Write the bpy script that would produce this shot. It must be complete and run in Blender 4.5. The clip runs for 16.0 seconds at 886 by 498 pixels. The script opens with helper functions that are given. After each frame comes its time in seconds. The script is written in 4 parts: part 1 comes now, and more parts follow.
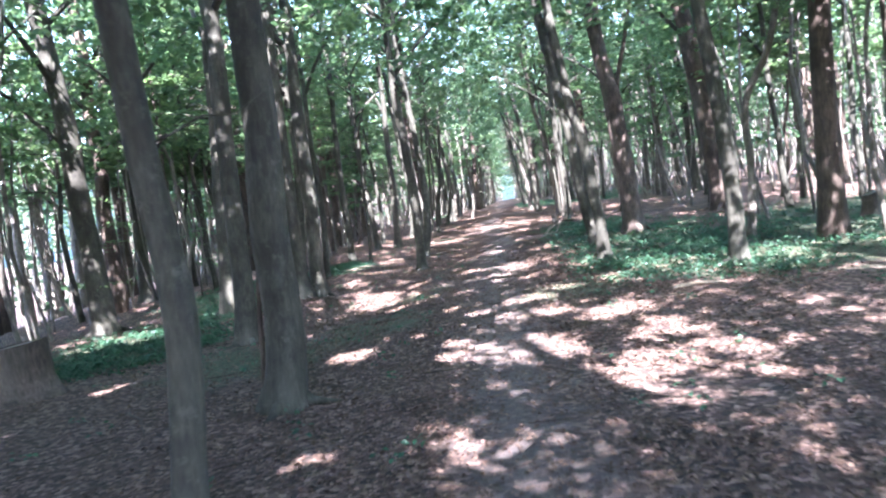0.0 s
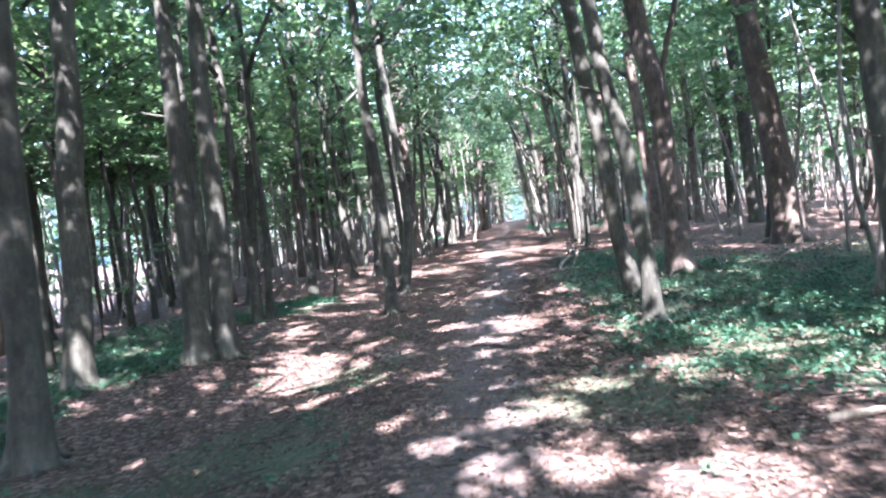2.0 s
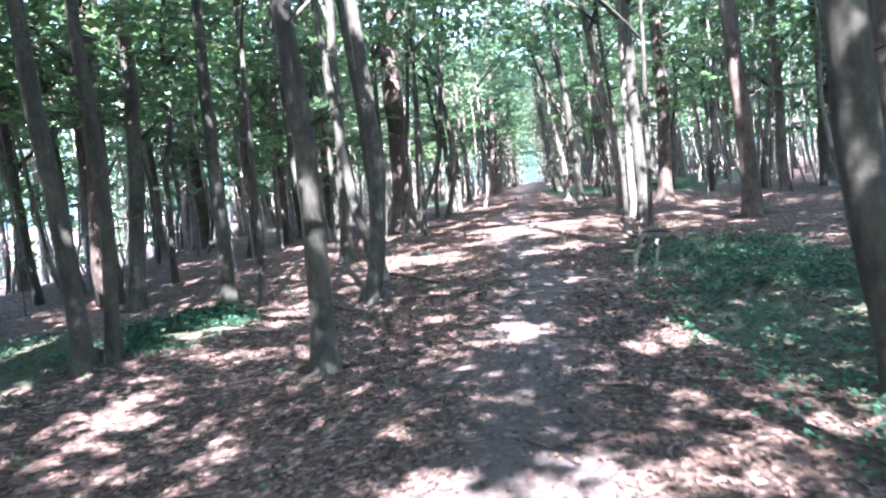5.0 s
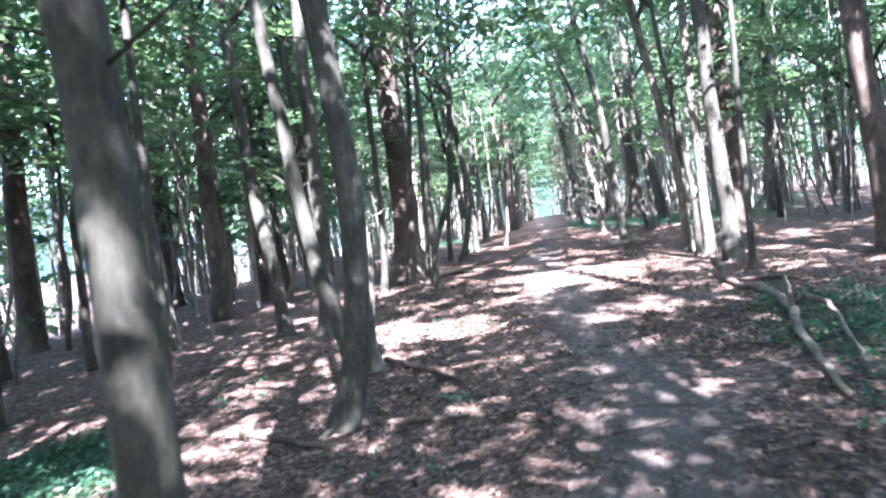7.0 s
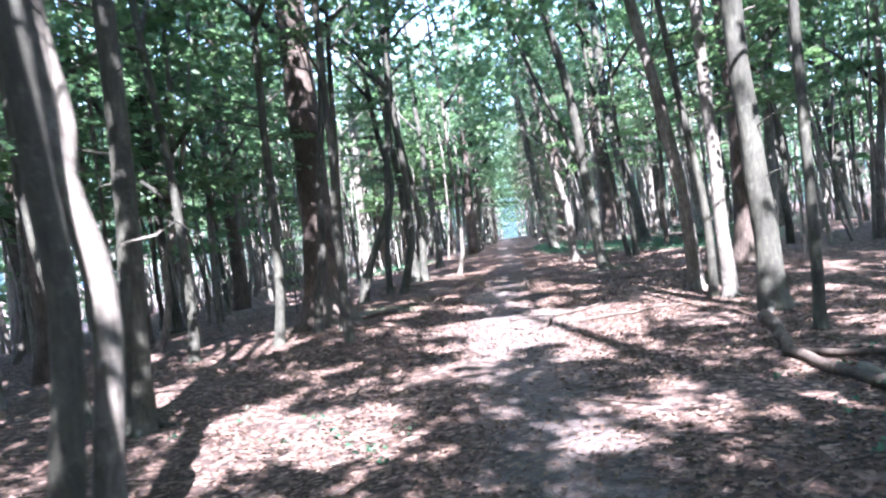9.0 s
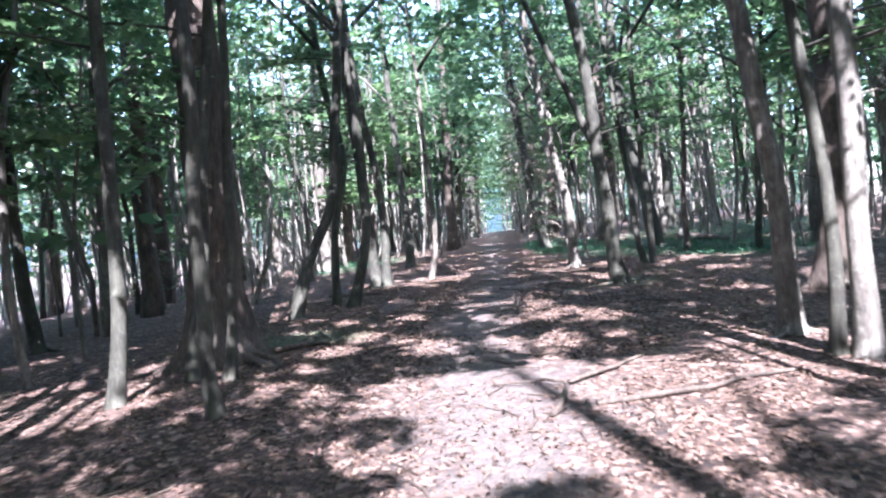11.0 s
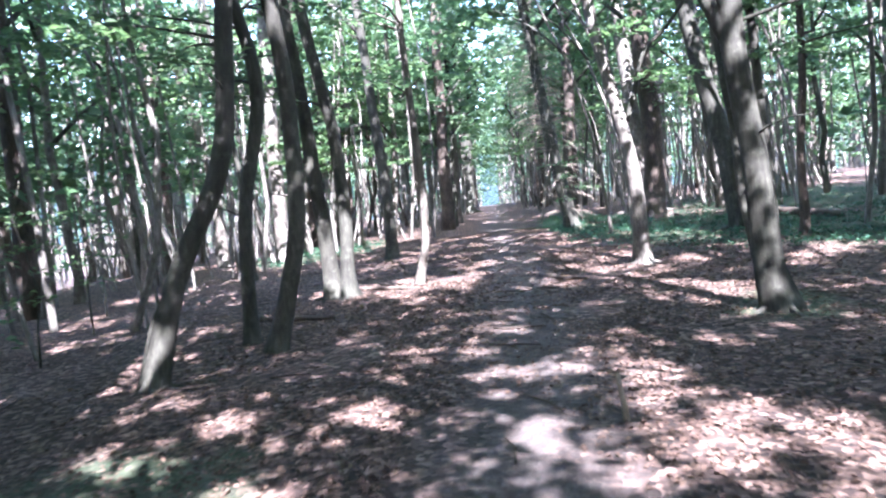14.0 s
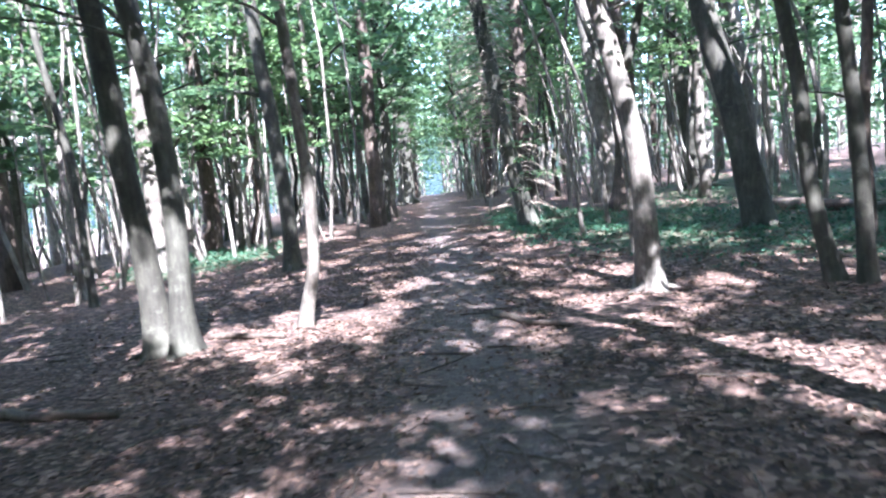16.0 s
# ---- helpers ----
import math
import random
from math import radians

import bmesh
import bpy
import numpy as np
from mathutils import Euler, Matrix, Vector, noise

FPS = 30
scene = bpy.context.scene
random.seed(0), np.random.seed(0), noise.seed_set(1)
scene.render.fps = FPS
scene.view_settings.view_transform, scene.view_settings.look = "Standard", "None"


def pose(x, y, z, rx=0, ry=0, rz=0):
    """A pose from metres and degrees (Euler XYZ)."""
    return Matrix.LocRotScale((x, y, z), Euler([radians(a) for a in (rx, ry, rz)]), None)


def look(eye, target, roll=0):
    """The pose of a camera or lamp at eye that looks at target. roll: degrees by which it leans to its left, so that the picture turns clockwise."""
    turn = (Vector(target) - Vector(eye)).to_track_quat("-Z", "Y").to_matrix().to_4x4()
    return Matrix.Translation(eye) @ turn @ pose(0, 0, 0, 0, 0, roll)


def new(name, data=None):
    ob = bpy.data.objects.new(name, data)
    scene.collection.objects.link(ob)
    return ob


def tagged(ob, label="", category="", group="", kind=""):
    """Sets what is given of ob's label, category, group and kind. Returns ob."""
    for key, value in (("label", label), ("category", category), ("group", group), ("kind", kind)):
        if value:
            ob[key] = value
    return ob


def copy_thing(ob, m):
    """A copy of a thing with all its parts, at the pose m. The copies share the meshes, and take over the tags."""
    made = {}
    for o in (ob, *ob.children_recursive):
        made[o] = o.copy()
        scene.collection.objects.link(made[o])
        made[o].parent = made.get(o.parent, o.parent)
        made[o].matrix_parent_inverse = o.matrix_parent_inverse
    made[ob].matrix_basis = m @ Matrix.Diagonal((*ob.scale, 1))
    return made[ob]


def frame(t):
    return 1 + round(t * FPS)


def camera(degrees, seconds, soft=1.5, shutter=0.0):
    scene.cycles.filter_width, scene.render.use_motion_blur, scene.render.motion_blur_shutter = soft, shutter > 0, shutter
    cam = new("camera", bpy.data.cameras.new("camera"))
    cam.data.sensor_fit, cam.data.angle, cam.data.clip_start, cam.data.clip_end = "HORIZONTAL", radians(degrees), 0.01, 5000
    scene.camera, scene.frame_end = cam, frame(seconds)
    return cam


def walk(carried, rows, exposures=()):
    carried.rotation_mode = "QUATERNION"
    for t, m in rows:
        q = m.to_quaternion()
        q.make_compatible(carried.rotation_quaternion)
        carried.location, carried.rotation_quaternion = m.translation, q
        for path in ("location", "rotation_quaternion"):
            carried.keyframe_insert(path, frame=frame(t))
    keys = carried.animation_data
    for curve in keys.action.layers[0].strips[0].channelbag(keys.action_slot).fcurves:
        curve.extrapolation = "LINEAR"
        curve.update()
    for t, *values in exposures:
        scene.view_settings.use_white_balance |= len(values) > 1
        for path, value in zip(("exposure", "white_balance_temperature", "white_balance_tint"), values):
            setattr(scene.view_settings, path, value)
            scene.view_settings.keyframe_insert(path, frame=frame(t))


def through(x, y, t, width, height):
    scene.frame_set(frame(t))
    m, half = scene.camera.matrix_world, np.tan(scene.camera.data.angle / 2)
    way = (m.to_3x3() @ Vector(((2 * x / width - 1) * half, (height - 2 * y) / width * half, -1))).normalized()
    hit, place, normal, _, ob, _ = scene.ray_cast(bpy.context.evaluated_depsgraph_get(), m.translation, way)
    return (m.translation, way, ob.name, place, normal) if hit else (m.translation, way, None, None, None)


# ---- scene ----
# ---------------------------------------------------------------- camera
cam = camera(62.4, 16.0, soft=2.15, shutter=0.4)
PATH = [
    (0, (0.93, 3.225, 1.328), (0.71, 5.208, 1.191), -6.3),
    (0.5, (0.935, 4.369, 1.322), (0.675, 6.346, 1.165), -5.7),
    (1, (0.965, 5.488, 1.324), (0.702, 7.464, 1.153), -4.9),
    (1.5, (0.99, 6.609, 1.345), (0.738, 8.588, 1.206), -5.5),
    (2, (1.001, 7.679, 1.331), (0.761, 9.663, 1.245), -4.7),
    (2.5, (0.992, 8.794, 1.338), (0.738, 10.776, 1.257), -4.2),
    (3, (0.948, 9.859, 1.327), (0.578, 11.822, 1.233), -4.1),
    (3.5, (0.822, 10.969, 1.306), (0.549, 12.945, 1.16), -4.1),
    (3.7, (0.767, 11.394, 1.302), (0.51, 13.369, 1.122), -4.1),
    (5.8, (0.233, 15.59, 1.349), (-0.053, 17.56, 1.154), -3.4),
    (6, (0.166, 15.988, 1.345), (-0.164, 17.952, 1.154), -4.5),
    (6.5, (0.004, 17.004, 1.33), (-0.325, 18.971, 1.18), -5.3),
    (7, (-0.147, 17.986, 1.31), (-0.44, 19.962, 1.222), -5.8),
    (7.5, (-0.205, 19.007, 1.296), (-0.442, 20.992, 1.264), -5.6),
    (8, (-0.196, 19.947, 1.288), (-0.276, 21.945, 1.274), -5.7),
    (8.5, (-0.104, 20.906, 1.292), (-0.195, 22.903, 1.29), -4.9),
    (9, (-0.023, 21.866, 1.283), (-0.222, 23.855, 1.242), -5.2),
    (9.2, (0.007, 22.248, 1.281), (-0.122, 24.242, 1.197), -5.0),
    (11.3, (-0.097, 26.356, 1.35), (-0.277, 28.347, 1.281), -2.8),
    (11.5, (-0.118, 26.731, 1.358), (-0.339, 28.717, 1.285), -2.5),
    (12, (-0.208, 27.627, 1.373), (-0.536, 29.599, 1.311), -1.8),
    (12.5, (-0.34, 28.534, 1.378), (-0.688, 30.502, 1.317), -2.5),
    (13, (-0.43, 29.44, 1.367), (-0.766, 31.409, 1.267), -3.4),
    (13.5, (-0.487, 30.386, 1.37), (-0.678, 32.371, 1.222), -3.2),
    (14, (-0.507, 31.341, 1.361), (-0.649, 33.331, 1.215), -4.1),
    (14.5, (-0.522, 32.246, 1.367), (-0.606, 34.238, 1.21), -5.5),
    (15, (-0.477, 33.151, 1.367), (-0.514, 35.144, 1.202), -6.0),
    (15.5, (-0.44, 34.065, 1.354), (-0.445, 36.057, 1.178), -6.1),
    (16, (-0.319, 35.022, 1.348), (-0.316, 37.013, 1.16), -4.5),
]
walk(cam, [(t, look(eye, target, roll)) for t, eye, target, roll in PATH], [(0, 3.9, 5660, 26), (2.0, 3.85, 5640, 27), (3.5, 3.98, 5600, 26), (6.3, 4.07, 5500, 25), (8, 3.88, 5490, 25), (9, 3.6, 5490, 24), (11.5, 3.22, 5470, 25), (13, 3.38, 5460, 25), (14, 3.58, 5460, 26), (15.3, 3.68, 5450, 25), (16, 3.48, 5440, 23)])

# ---------------------------------------------------------------- sky and sun
SUN_UP, SUN_AZ = radians(50), radians(168)          # azimuth clockwise from +y: behind the walker, a little to the right
w = bpy.data.worlds.new("world")
scene.world = w
w.use_nodes = True
sky = w.node_tree.nodes.new("ShaderNodeTexSky")
sky.sky_type, sky.sun_disc = "NISHITA", False
sky.sun_elevation, sky.sun_rotation = SUN_UP, SUN_AZ
back = w.node_tree.nodes["Background"]
back.inputs[1].default_value = 0.158
w.node_tree.links.new(sky.outputs[0], back.inputs[0])
sun = new("sun", bpy.data.lights.new("sun", "SUN"))
sun.data.energy, sun.data.angle, sun.data.color = 5.1, radians(0.55), (1.0, 0.95, 0.88)
to_sun = Vector((math.sin(SUN_AZ) * math.cos(SUN_UP), math.cos(SUN_AZ) * math.cos(SUN_UP), math.sin(SUN_UP)))
sun.matrix_world = look(to_sun * 60, (0, 0, 0))

# ---------------------------------------------------------------- materials


class Nodes:
    """A short way to write node materials."""

    def __init__(self, name):
        self.m = bpy.data.materials.new(name)
        self.m.use_nodes = True
        self.t = self.m.node_tree
        self.bsdf = self.t.nodes["Principled BSDF"]
        self.out = self.t.nodes["Material Output"]

    def add(self, kind, **sets):
        n = self.t.nodes.new(kind)
        for key, value in sets.items():
            n.inputs[key.replace("_", " ")].default_value = value
        return n

    def link(self, a, b):
        self.t.links.new(a, b)

    def where(self, scale=(1, 1, 1)):
        c = self.t.nodes.new("ShaderNodeTexCoord")
        mp = self.add("ShaderNodeMapping", Scale=scale)
        self.link(c.outputs["Object"], mp.inputs["Vector"])
        return mp.outputs[0]

    def grain(self, at, scale, detail=4, rough=0.6):
        n = self.add("ShaderNodeTexNoise", Scale=scale, Detail=detail, Roughness=rough)
        self.link(at, n.inputs["Vector"])
        return n.outputs["Fac"]

    def ramp(self, fac, *stops):
        n = self.t.nodes.new("ShaderNodeValToRGB")
        el = n.color_ramp.elements
        while len(el) < len(stops):
            el.new(0.5)
        for e, (at, col) in zip(el, stops):
            e.position = at
            e.color = (*col, 1) if len(col) == 3 else col
        self.link(fac, n.inputs[0])
        return n.outputs[0]

    def mix(self, fac, a, b, how="MIX"):
        n = self.t.nodes.new("ShaderNodeMix")
        n.data_type, n.blend_type = "RGBA", how
        for slot, v in ((0, fac), (6, a), (7, b)):
            if isinstance(v, (int, float)):
                n.inputs[slot].default_value = v
            elif isinstance(v, tuple):
                n.inputs[slot].default_value = (*v, 1)
            else:
                self.link(v, n.inputs[slot])
        return n.outputs[2]

    def bump(self, height, strength, distance):
        n = self.add("ShaderNodeBump", Strength=strength, Distance=distance)
        self.link(height, n.inputs["Height"])
        self.link(n.outputs[0], self.bsdf.inputs["Normal"])

    def colour(self, c):
        self.link(c, self.bsdf.inputs["Base Color"])

    def attr(self, name):
        n = self.t.nodes.new("ShaderNodeAttribute")
        n.attribute_name = name
        return n.outputs["Fac"]

    def chance(self):
        return self.t.nodes.new("ShaderNodeObjectInfo").outputs["Random"]

    def island(self):
        return self.t.nodes.new("ShaderNodeNewGeometry").outputs["Random Per Island"]


def bark(name, dark, mid, pale, lichen, ridge, lichen_from):
    n = Nodes(name)
    fine, broad = n.where((1, 1, 0.22)), n.where((1, 1, 0.75))
    streak = n.grain(fine, 34, 6, 0.65)
    patch = n.grain(broad, 4.2, 5, 0.65)
    spots = n.grain(n.where(), 9, 6, 0.72)
    c = n.ramp(streak, (0.3, dark), (0.52, mid), (0.75, pale))
    c = n.mix(n.ramp(patch, (0.4, (0, 0, 0)), (0.6, (1, 1, 1))), n.mix(1.0, c, (0.66, 0.64, 0.6), "MULTIPLY"), n.mix(1.0, c, (1.28, 1.27, 1.22), "MULTIPLY"))
    c = n.mix(n.ramp(spots, (lichen_from, (0, 0, 0)), (lichen_from + 0.2, (0.9, 0.9, 0.9))), c, lichen)
    stain = n.grain(n.where((1, 1, 0.3)), 1.7, 3, 0.55)
    c = n.mix(n.ramp(stain, (0.36, (0.75, 0.75, 0.75)), (0.52, (0, 0, 0))), c, n.mix(1.0, c, (0.5, 0.48, 0.45), "MULTIPLY"))
    c = n.mix(n.ramp(stain, (0.56, (0, 0, 0)), (0.68, (0.6, 0.6, 0.6))), c, n.mix(0.5, c, lichen))
    c = n.mix(n.ramp(n.chance(), (0, (0.1, 0.1, 0.1)), (1, (0.55, 0.55, 0.55))), c, n.mix(1.0, c, (0.72, 0.66, 0.6), "MULTIPLY"))
    n.colour(c)
    n.bsdf.inputs["Roughness"].default_value = 0.82
    n.bump(n.mix(0.4, streak, spots), ridge, 0.02)
    return n.m


SMOOTH = bark("grey_smooth_bark", (0.03, 0.03, 0.024), (0.054, 0.055, 0.043), (0.092, 0.093, 0.074), (0.14, 0.145, 0.115), 0.6, 0.55)
# paler bark; on sunlit stems some of the sun is put into the colour
PALE_SUNLIT = bark("pale_sunlit_bark", (0.07, 0.064, 0.056), (0.15, 0.138, 0.122), (0.25, 0.235, 0.21), (0.3, 0.3, 0.26), 0.6, 0.56)
ROUGH = bark("brown_furrowed_bark", (0.035, 0.027, 0.022), (0.085, 0.065, 0.053), (0.15, 0.12, 0.1), (0.17, 0.16, 0.13), 1.0, 0.64)
# bark of the far stems, lightened in colour to look sunlit
FAR_SUNLIT = bark("sunlit_far_bark", (0.08, 0.074, 0.065), (0.165, 0.154, 0.138), (0.26, 0.245, 0.22), (0.3, 0.3, 0.26), 0.6, 0.58)
WEATHERED = bark("weathered_dead_wood", (0.07, 0.06, 0.048), (0.16, 0.14, 0.115), (0.25, 0.22, 0.185), (0.2, 0.21, 0.17), 0.7, 0.6)
DEADWOOD = bark("bleached_dead_wood", (0.14, 0.12, 0.095), (0.27, 0.235, 0.195), (0.38, 0.34, 0.29), (0.33, 0.34, 0.27), 0.6, 0.62)


def leaf(name, a, b, c, through, gloss=0.5):
    n = Nodes(name)
    col = n.ramp(n.island(), (0.0, a), (0.55, b), (1.0, c))
    col = n.mix(n.chance(), col, n.mix(1.0, col, (1.08, 1.0, 0.82), "MULTIPLY"))
    n.colour(col)
    n.bsdf.inputs["Roughness"].default_value = gloss
    tr = n.add("ShaderNodeBsdfTranslucent")
    n.link(n.mix(1.0, col, (1.02, 1.2, 0.95), "MULTIPLY"), tr.inputs["Color"])
    mix = n.add("ShaderNodeMixShader", Fac=through)
    n.link(n.bsdf.outputs[0], mix.inputs[1])
    n.link(tr.outputs[0], mix.inputs[2])
    n.link(mix.outputs[0], n.out.inputs["Surface"])
    return n.m


LEAF = leaf("green_tree_leaf", (0.06, 0.106, 0.064), (0.104, 0.168, 0.1), (0.166, 0.242, 0.135), 0.58)
HERB = leaf("ground_herb_leaf", (0.022, 0.072, 0.046), (0.038, 0.105, 0.064), (0.066, 0.145, 0.082), 0.4, 0.45)
LITTER = leaf("dry_fallen_leaf", (0.045, 0.027, 0.02), (0.1, 0.063, 0.048), (0.21, 0.145, 0.115), 0.1, 0.8)


def forest_floor():
    n = Nodes("leaf_litter_and_soil")
    at = n.where()
    flake = n.add("ShaderNodeTexVoronoi", Scale=26.0, Randomness=1.0)
    warp = n.mix(0.06, at, n.t.nodes.new("ShaderNodeTexNoise").outputs["Color"])
    n.link(warp, flake.inputs["Vector"])
    tone = n.add("ShaderNodeSeparateColor")
    n.link(flake.outputs["Color"], tone.inputs[0])
    litter = n.ramp(tone.outputs[0], (0.0, (0.018, 0.011, 0.008)), (0.35, (0.066, 0.04, 0.03)), (0.75, (0.152, 0.099, 0.076)), (1.0, (0.33, 0.23, 0.185)))
    litter = n.mix(n.ramp(n.grain(at, 1.1, 4), (0.35, (0, 0, 0)), (0.7, (1, 1, 1))), litter, n.mix(1.0, litter, (0.66, 0.6, 0.56), "MULTIPLY"))
    crumbs = n.grain(at, 60, 6, 0.7)
    soil = n.ramp(crumbs, (0.3, (0.055, 0.045, 0.04)), (0.55, (0.111, 0.092, 0.083)), (0.75, (0.178, 0.15, 0.136)))
    edge = n.grain(at, 4.5, 5, 0.7)
    m = n.add("ShaderNodeMath")
    m.operation = "ADD"
    n.link(n.attr("trodden"), m.inputs[0])
    n.link(edge, m.inputs[1])
    bare = n.ramp(m.outputs[0], (0.66, (0, 0, 0)), (1.15, (0.9, 0.9, 0.9)))
    moss = n.add("ShaderNodeMath")
    moss.operation = "ADD"
    n.link(n.attr("green"), moss.inputs[0])
    n.link(n.grain(at, 2.6, 5, 0.65), moss.inputs[1])
    c = n.mix(bare, litter, soil)
    c = n.mix(n.ramp(moss.outputs[0], (0.75, (0, 0, 0)), (1.1, (0.75, 0.75, 0.75))), c, n.ramp(crumbs, (0.3, (0.025, 0.05, 0.025)), (0.7, (0.06, 0.1, 0.045))))
    n.colour(c)
    n.bsdf.inputs["Roughness"].default_value = 0.9
    n.bump(n.mix(0.5, flake.outputs["Distance"], crumbs), 0.95, 0.035)
    return n.m


FLOOR = forest_floor()

# ---------------------------------------------------------------- helpers for shapes
rng = np.random.default_rng(7)


def track(y):
    """Where the middle of the trodden path runs."""
    return 0.9 - 0.04 * (min(max(y, 0.0), 34.0) - 5) - 0.004 * max(y - 34, 0) + 0.1 * math.sin(y * 0.33)


def height(x, y):
    """The lie of the land: it rises to the right and, gently, ahead, and falls off to the left; a hollow and a bank beside the path."""
    z = -0.32 + 0.0132 * min(max(y, -20), 60) + (0.036 * min(x, 60) if x > 0 else 0.055 * max(x, -25))
    z -= 0.05 * min(max(y - 85, 0), 180)
    z -= 0.16 * math.exp(-((x + 2) / 1.6) ** 2 - ((y - 20) / 7) ** 2)
    z += 0.19 * math.exp(-((x + 3.4) / 1.0) ** 2 - ((y - 16.4) / 1.3) ** 2) - 0.1 * math.exp(-((x + 1.5) / 0.8) ** 2 - ((y - 15.2) / 1.6) ** 2)
    z += 0.12 * math.exp(-((x + 2.5) / 0.9) ** 2 - ((y - 31.2) / 1.1) ** 2)
    z -= 0.11 * min(max(-x - 11, 0), 22)
    return z


def bumps(x, y):
    d = abs(x - track(y))
    return 0.05 * noise.noise((x * 0.6, y * 0.6, 3.1)) * min(1, d / 1.2) + 0.018 * noise.noise((x * 3.1, y * 3.1, 0.4)) * min(1, 0.25 + d / 1.5)


def land(x, y):
    return height(x, y) + bumps(x, y)


def part(name, me, material, parent=None, label=""):
    if isinstance(me, bmesh.types.BMesh):
        bm, me = me, bpy.data.meshes.new(name)
        bm.to_mesh(me)
        bm.free()
    if not me.materials:
        me.materials.append(material)
    ob = new(name, me)
    ob.parent = parent
    if label:
        tagged(ob, label)
    return ob


def mesh_of(name, verts, faces, material, smooth=False):
    me = bpy.data.meshes.new(name)
    me.from_pydata([tuple(v) for v in verts], [], [tuple(f) for f in faces])
    me.materials.append(material)
    if smooth:
        me.polygons.foreach_set("use_smooth", [True] * len(me.polygons))
    me.update()
    return me


def spline(points, h):
    """Smooth offset at height h through points of (height, across, along)."""
    ps = points
    if h <= ps[0][0]:
        return ps[0][1], ps[0][2]
    for a in range(len(ps) - 1):
        if h <= ps[a + 1][0] or a == len(ps) - 2:
            p1, p2 = ps[a], ps[a + 1]
            p0, p3 = ps[max(a - 1, 0)], ps[min(a + 2, len(ps) - 1)]
            u = min((h - p1[0]) / (p2[0] - p1[0]), 1.0)
            res = []
            for k in (1, 2):
                m1 = (p2[k] - p0[k]) / max(p2[0] - p0[0], 1e-3) * (p2[0] - p1[0])
                m2 = (p3[k] - p1[k]) / max(p3[0] - p1[0], 1e-3) * (p2[0] - p1[0])
                u2, u3 = u * u, u * u * u
                res.append((2 * u3 - 3 * u2 + 1) * p1[k] + (u3 - 2 * u2 + u) * m1 + (-2 * u3 + 3 * u2) * p2[k] + (u3 - u2) * m2)
            return tuple(res)


def tube(name, centres, radii, sides, material, seed=0.0, lobes=0, flare=0.0, knobs=0.04):
    """A round, slightly uneven stem through the given centres; lobes and flare shape the root swelling at its foot."""
    verts, faces = [], []
    n = len(centres)
    for a, (c, r) in enumerate(zip(centres, radii)):
        d = (Vector(centres[min(a + 1, n - 1)]) - Vector(centres[max(a - 1, 0)])).normalized()
        u = d.cross((0, 1, 0.02)).normalized() if abs(d.y) < 0.9 else d.cross((1, 0, 0)).normalized()
        v = d.cross(u)
        h = max(centres[a][2] - centres[0][2] - 0.15, 0)
        for b in range(sides):
            th = 2 * math.pi * b / sides
            k = 1 + knobs * 2 * noise.noise((math.cos(th) * 1.1 + seed, math.sin(th) * 1.1, centres[a][2] * 1.3 + seed))
            k += knobs * 1.1 * noise.noise((math.cos(th) * 2.6 - seed, math.sin(th) * 2.6, centres[a][2] * 4.0 - seed))
            if flare:
                fall = math.exp(-h / (0.12 + 0.9 * r))
                k += flare * fall * (0.55 + 0.75 * max(0, math.cos(lobes * th + seed)) ** 2 + 0.3 * math.cos(th + seed * 3))
                k += 0.05 * math.cos(lobes * th + seed) * math.exp(-h / 0.9)
            verts.append(Vector(c) + r * k * (math.cos(th) * u + math.sin(th) * v))
    for a in range(n - 1):
        for b in range(sides):
            c = (b + 1) % sides
            faces.append((a * sides + b, a * sides + c, (a + 1) * sides + c, (a + 1) * sides + b))
    faces.append(tuple(range((n - 1) * sides, n * sides)))
    faces.append(tuple(reversed(range(sides))))
    return mesh_of(name, verts, faces, material, True)


def leaves_mesh(name, centres, size, tilt, material, fold=0.25):
    """Many single leaves, each a folded blade of two faces."""
    n = len(centres)
    c = np.asarray(centres, float)
    th = rng.uniform(0, 2 * np.pi, n)
    nrm = np.stack([rng.normal(0, tilt, n), rng.normal(0, tilt, n), np.ones(n)], 1)
    nrm /= np.linalg.norm(nrm, axis=1)[:, None]
    ax = np.stack([np.cos(th), np.sin(th), np.zeros(n)], 1)
    ax -= nrm * (ax * nrm).sum(1)[:, None]
    ax /= np.linalg.norm(ax, axis=1)[:, None]
    side = np.cross(nrm, ax)
    s = (size * rng.uniform(0.65, 1.3, n))[:, None]
    up = nrm * s * fold * rng.uniform(0.2, 1.0, n)[:, None]
    verts = np.stack([c - ax * s * 0.5, c + side * s * 0.33 + up, c + ax * s * 0.55, c - side * s * 0.33 + up], 1).reshape(-1, 3)
    me = bpy.data.meshes.new(name)
    me.vertices.add(4 * n)
    me.vertices.foreach_set("co", verts.astype(np.float32).ravel())
    base = np.arange(n) * 4
    idx = np.stack([base, base + 1, base + 2, base, base + 2, base + 3], 1).astype(np.int32).ravel()
    me.loops.add(6 * n)
    me.loops.foreach_set("vertex_index", idx)
    me.polygons.add(2 * n)
    me.polygons.foreach_set("loop_start", np.arange(0, 6 * n, 3, dtype=np.int32))
    me.update(calc_edges=True)
    me.materials.append(material)
    return me


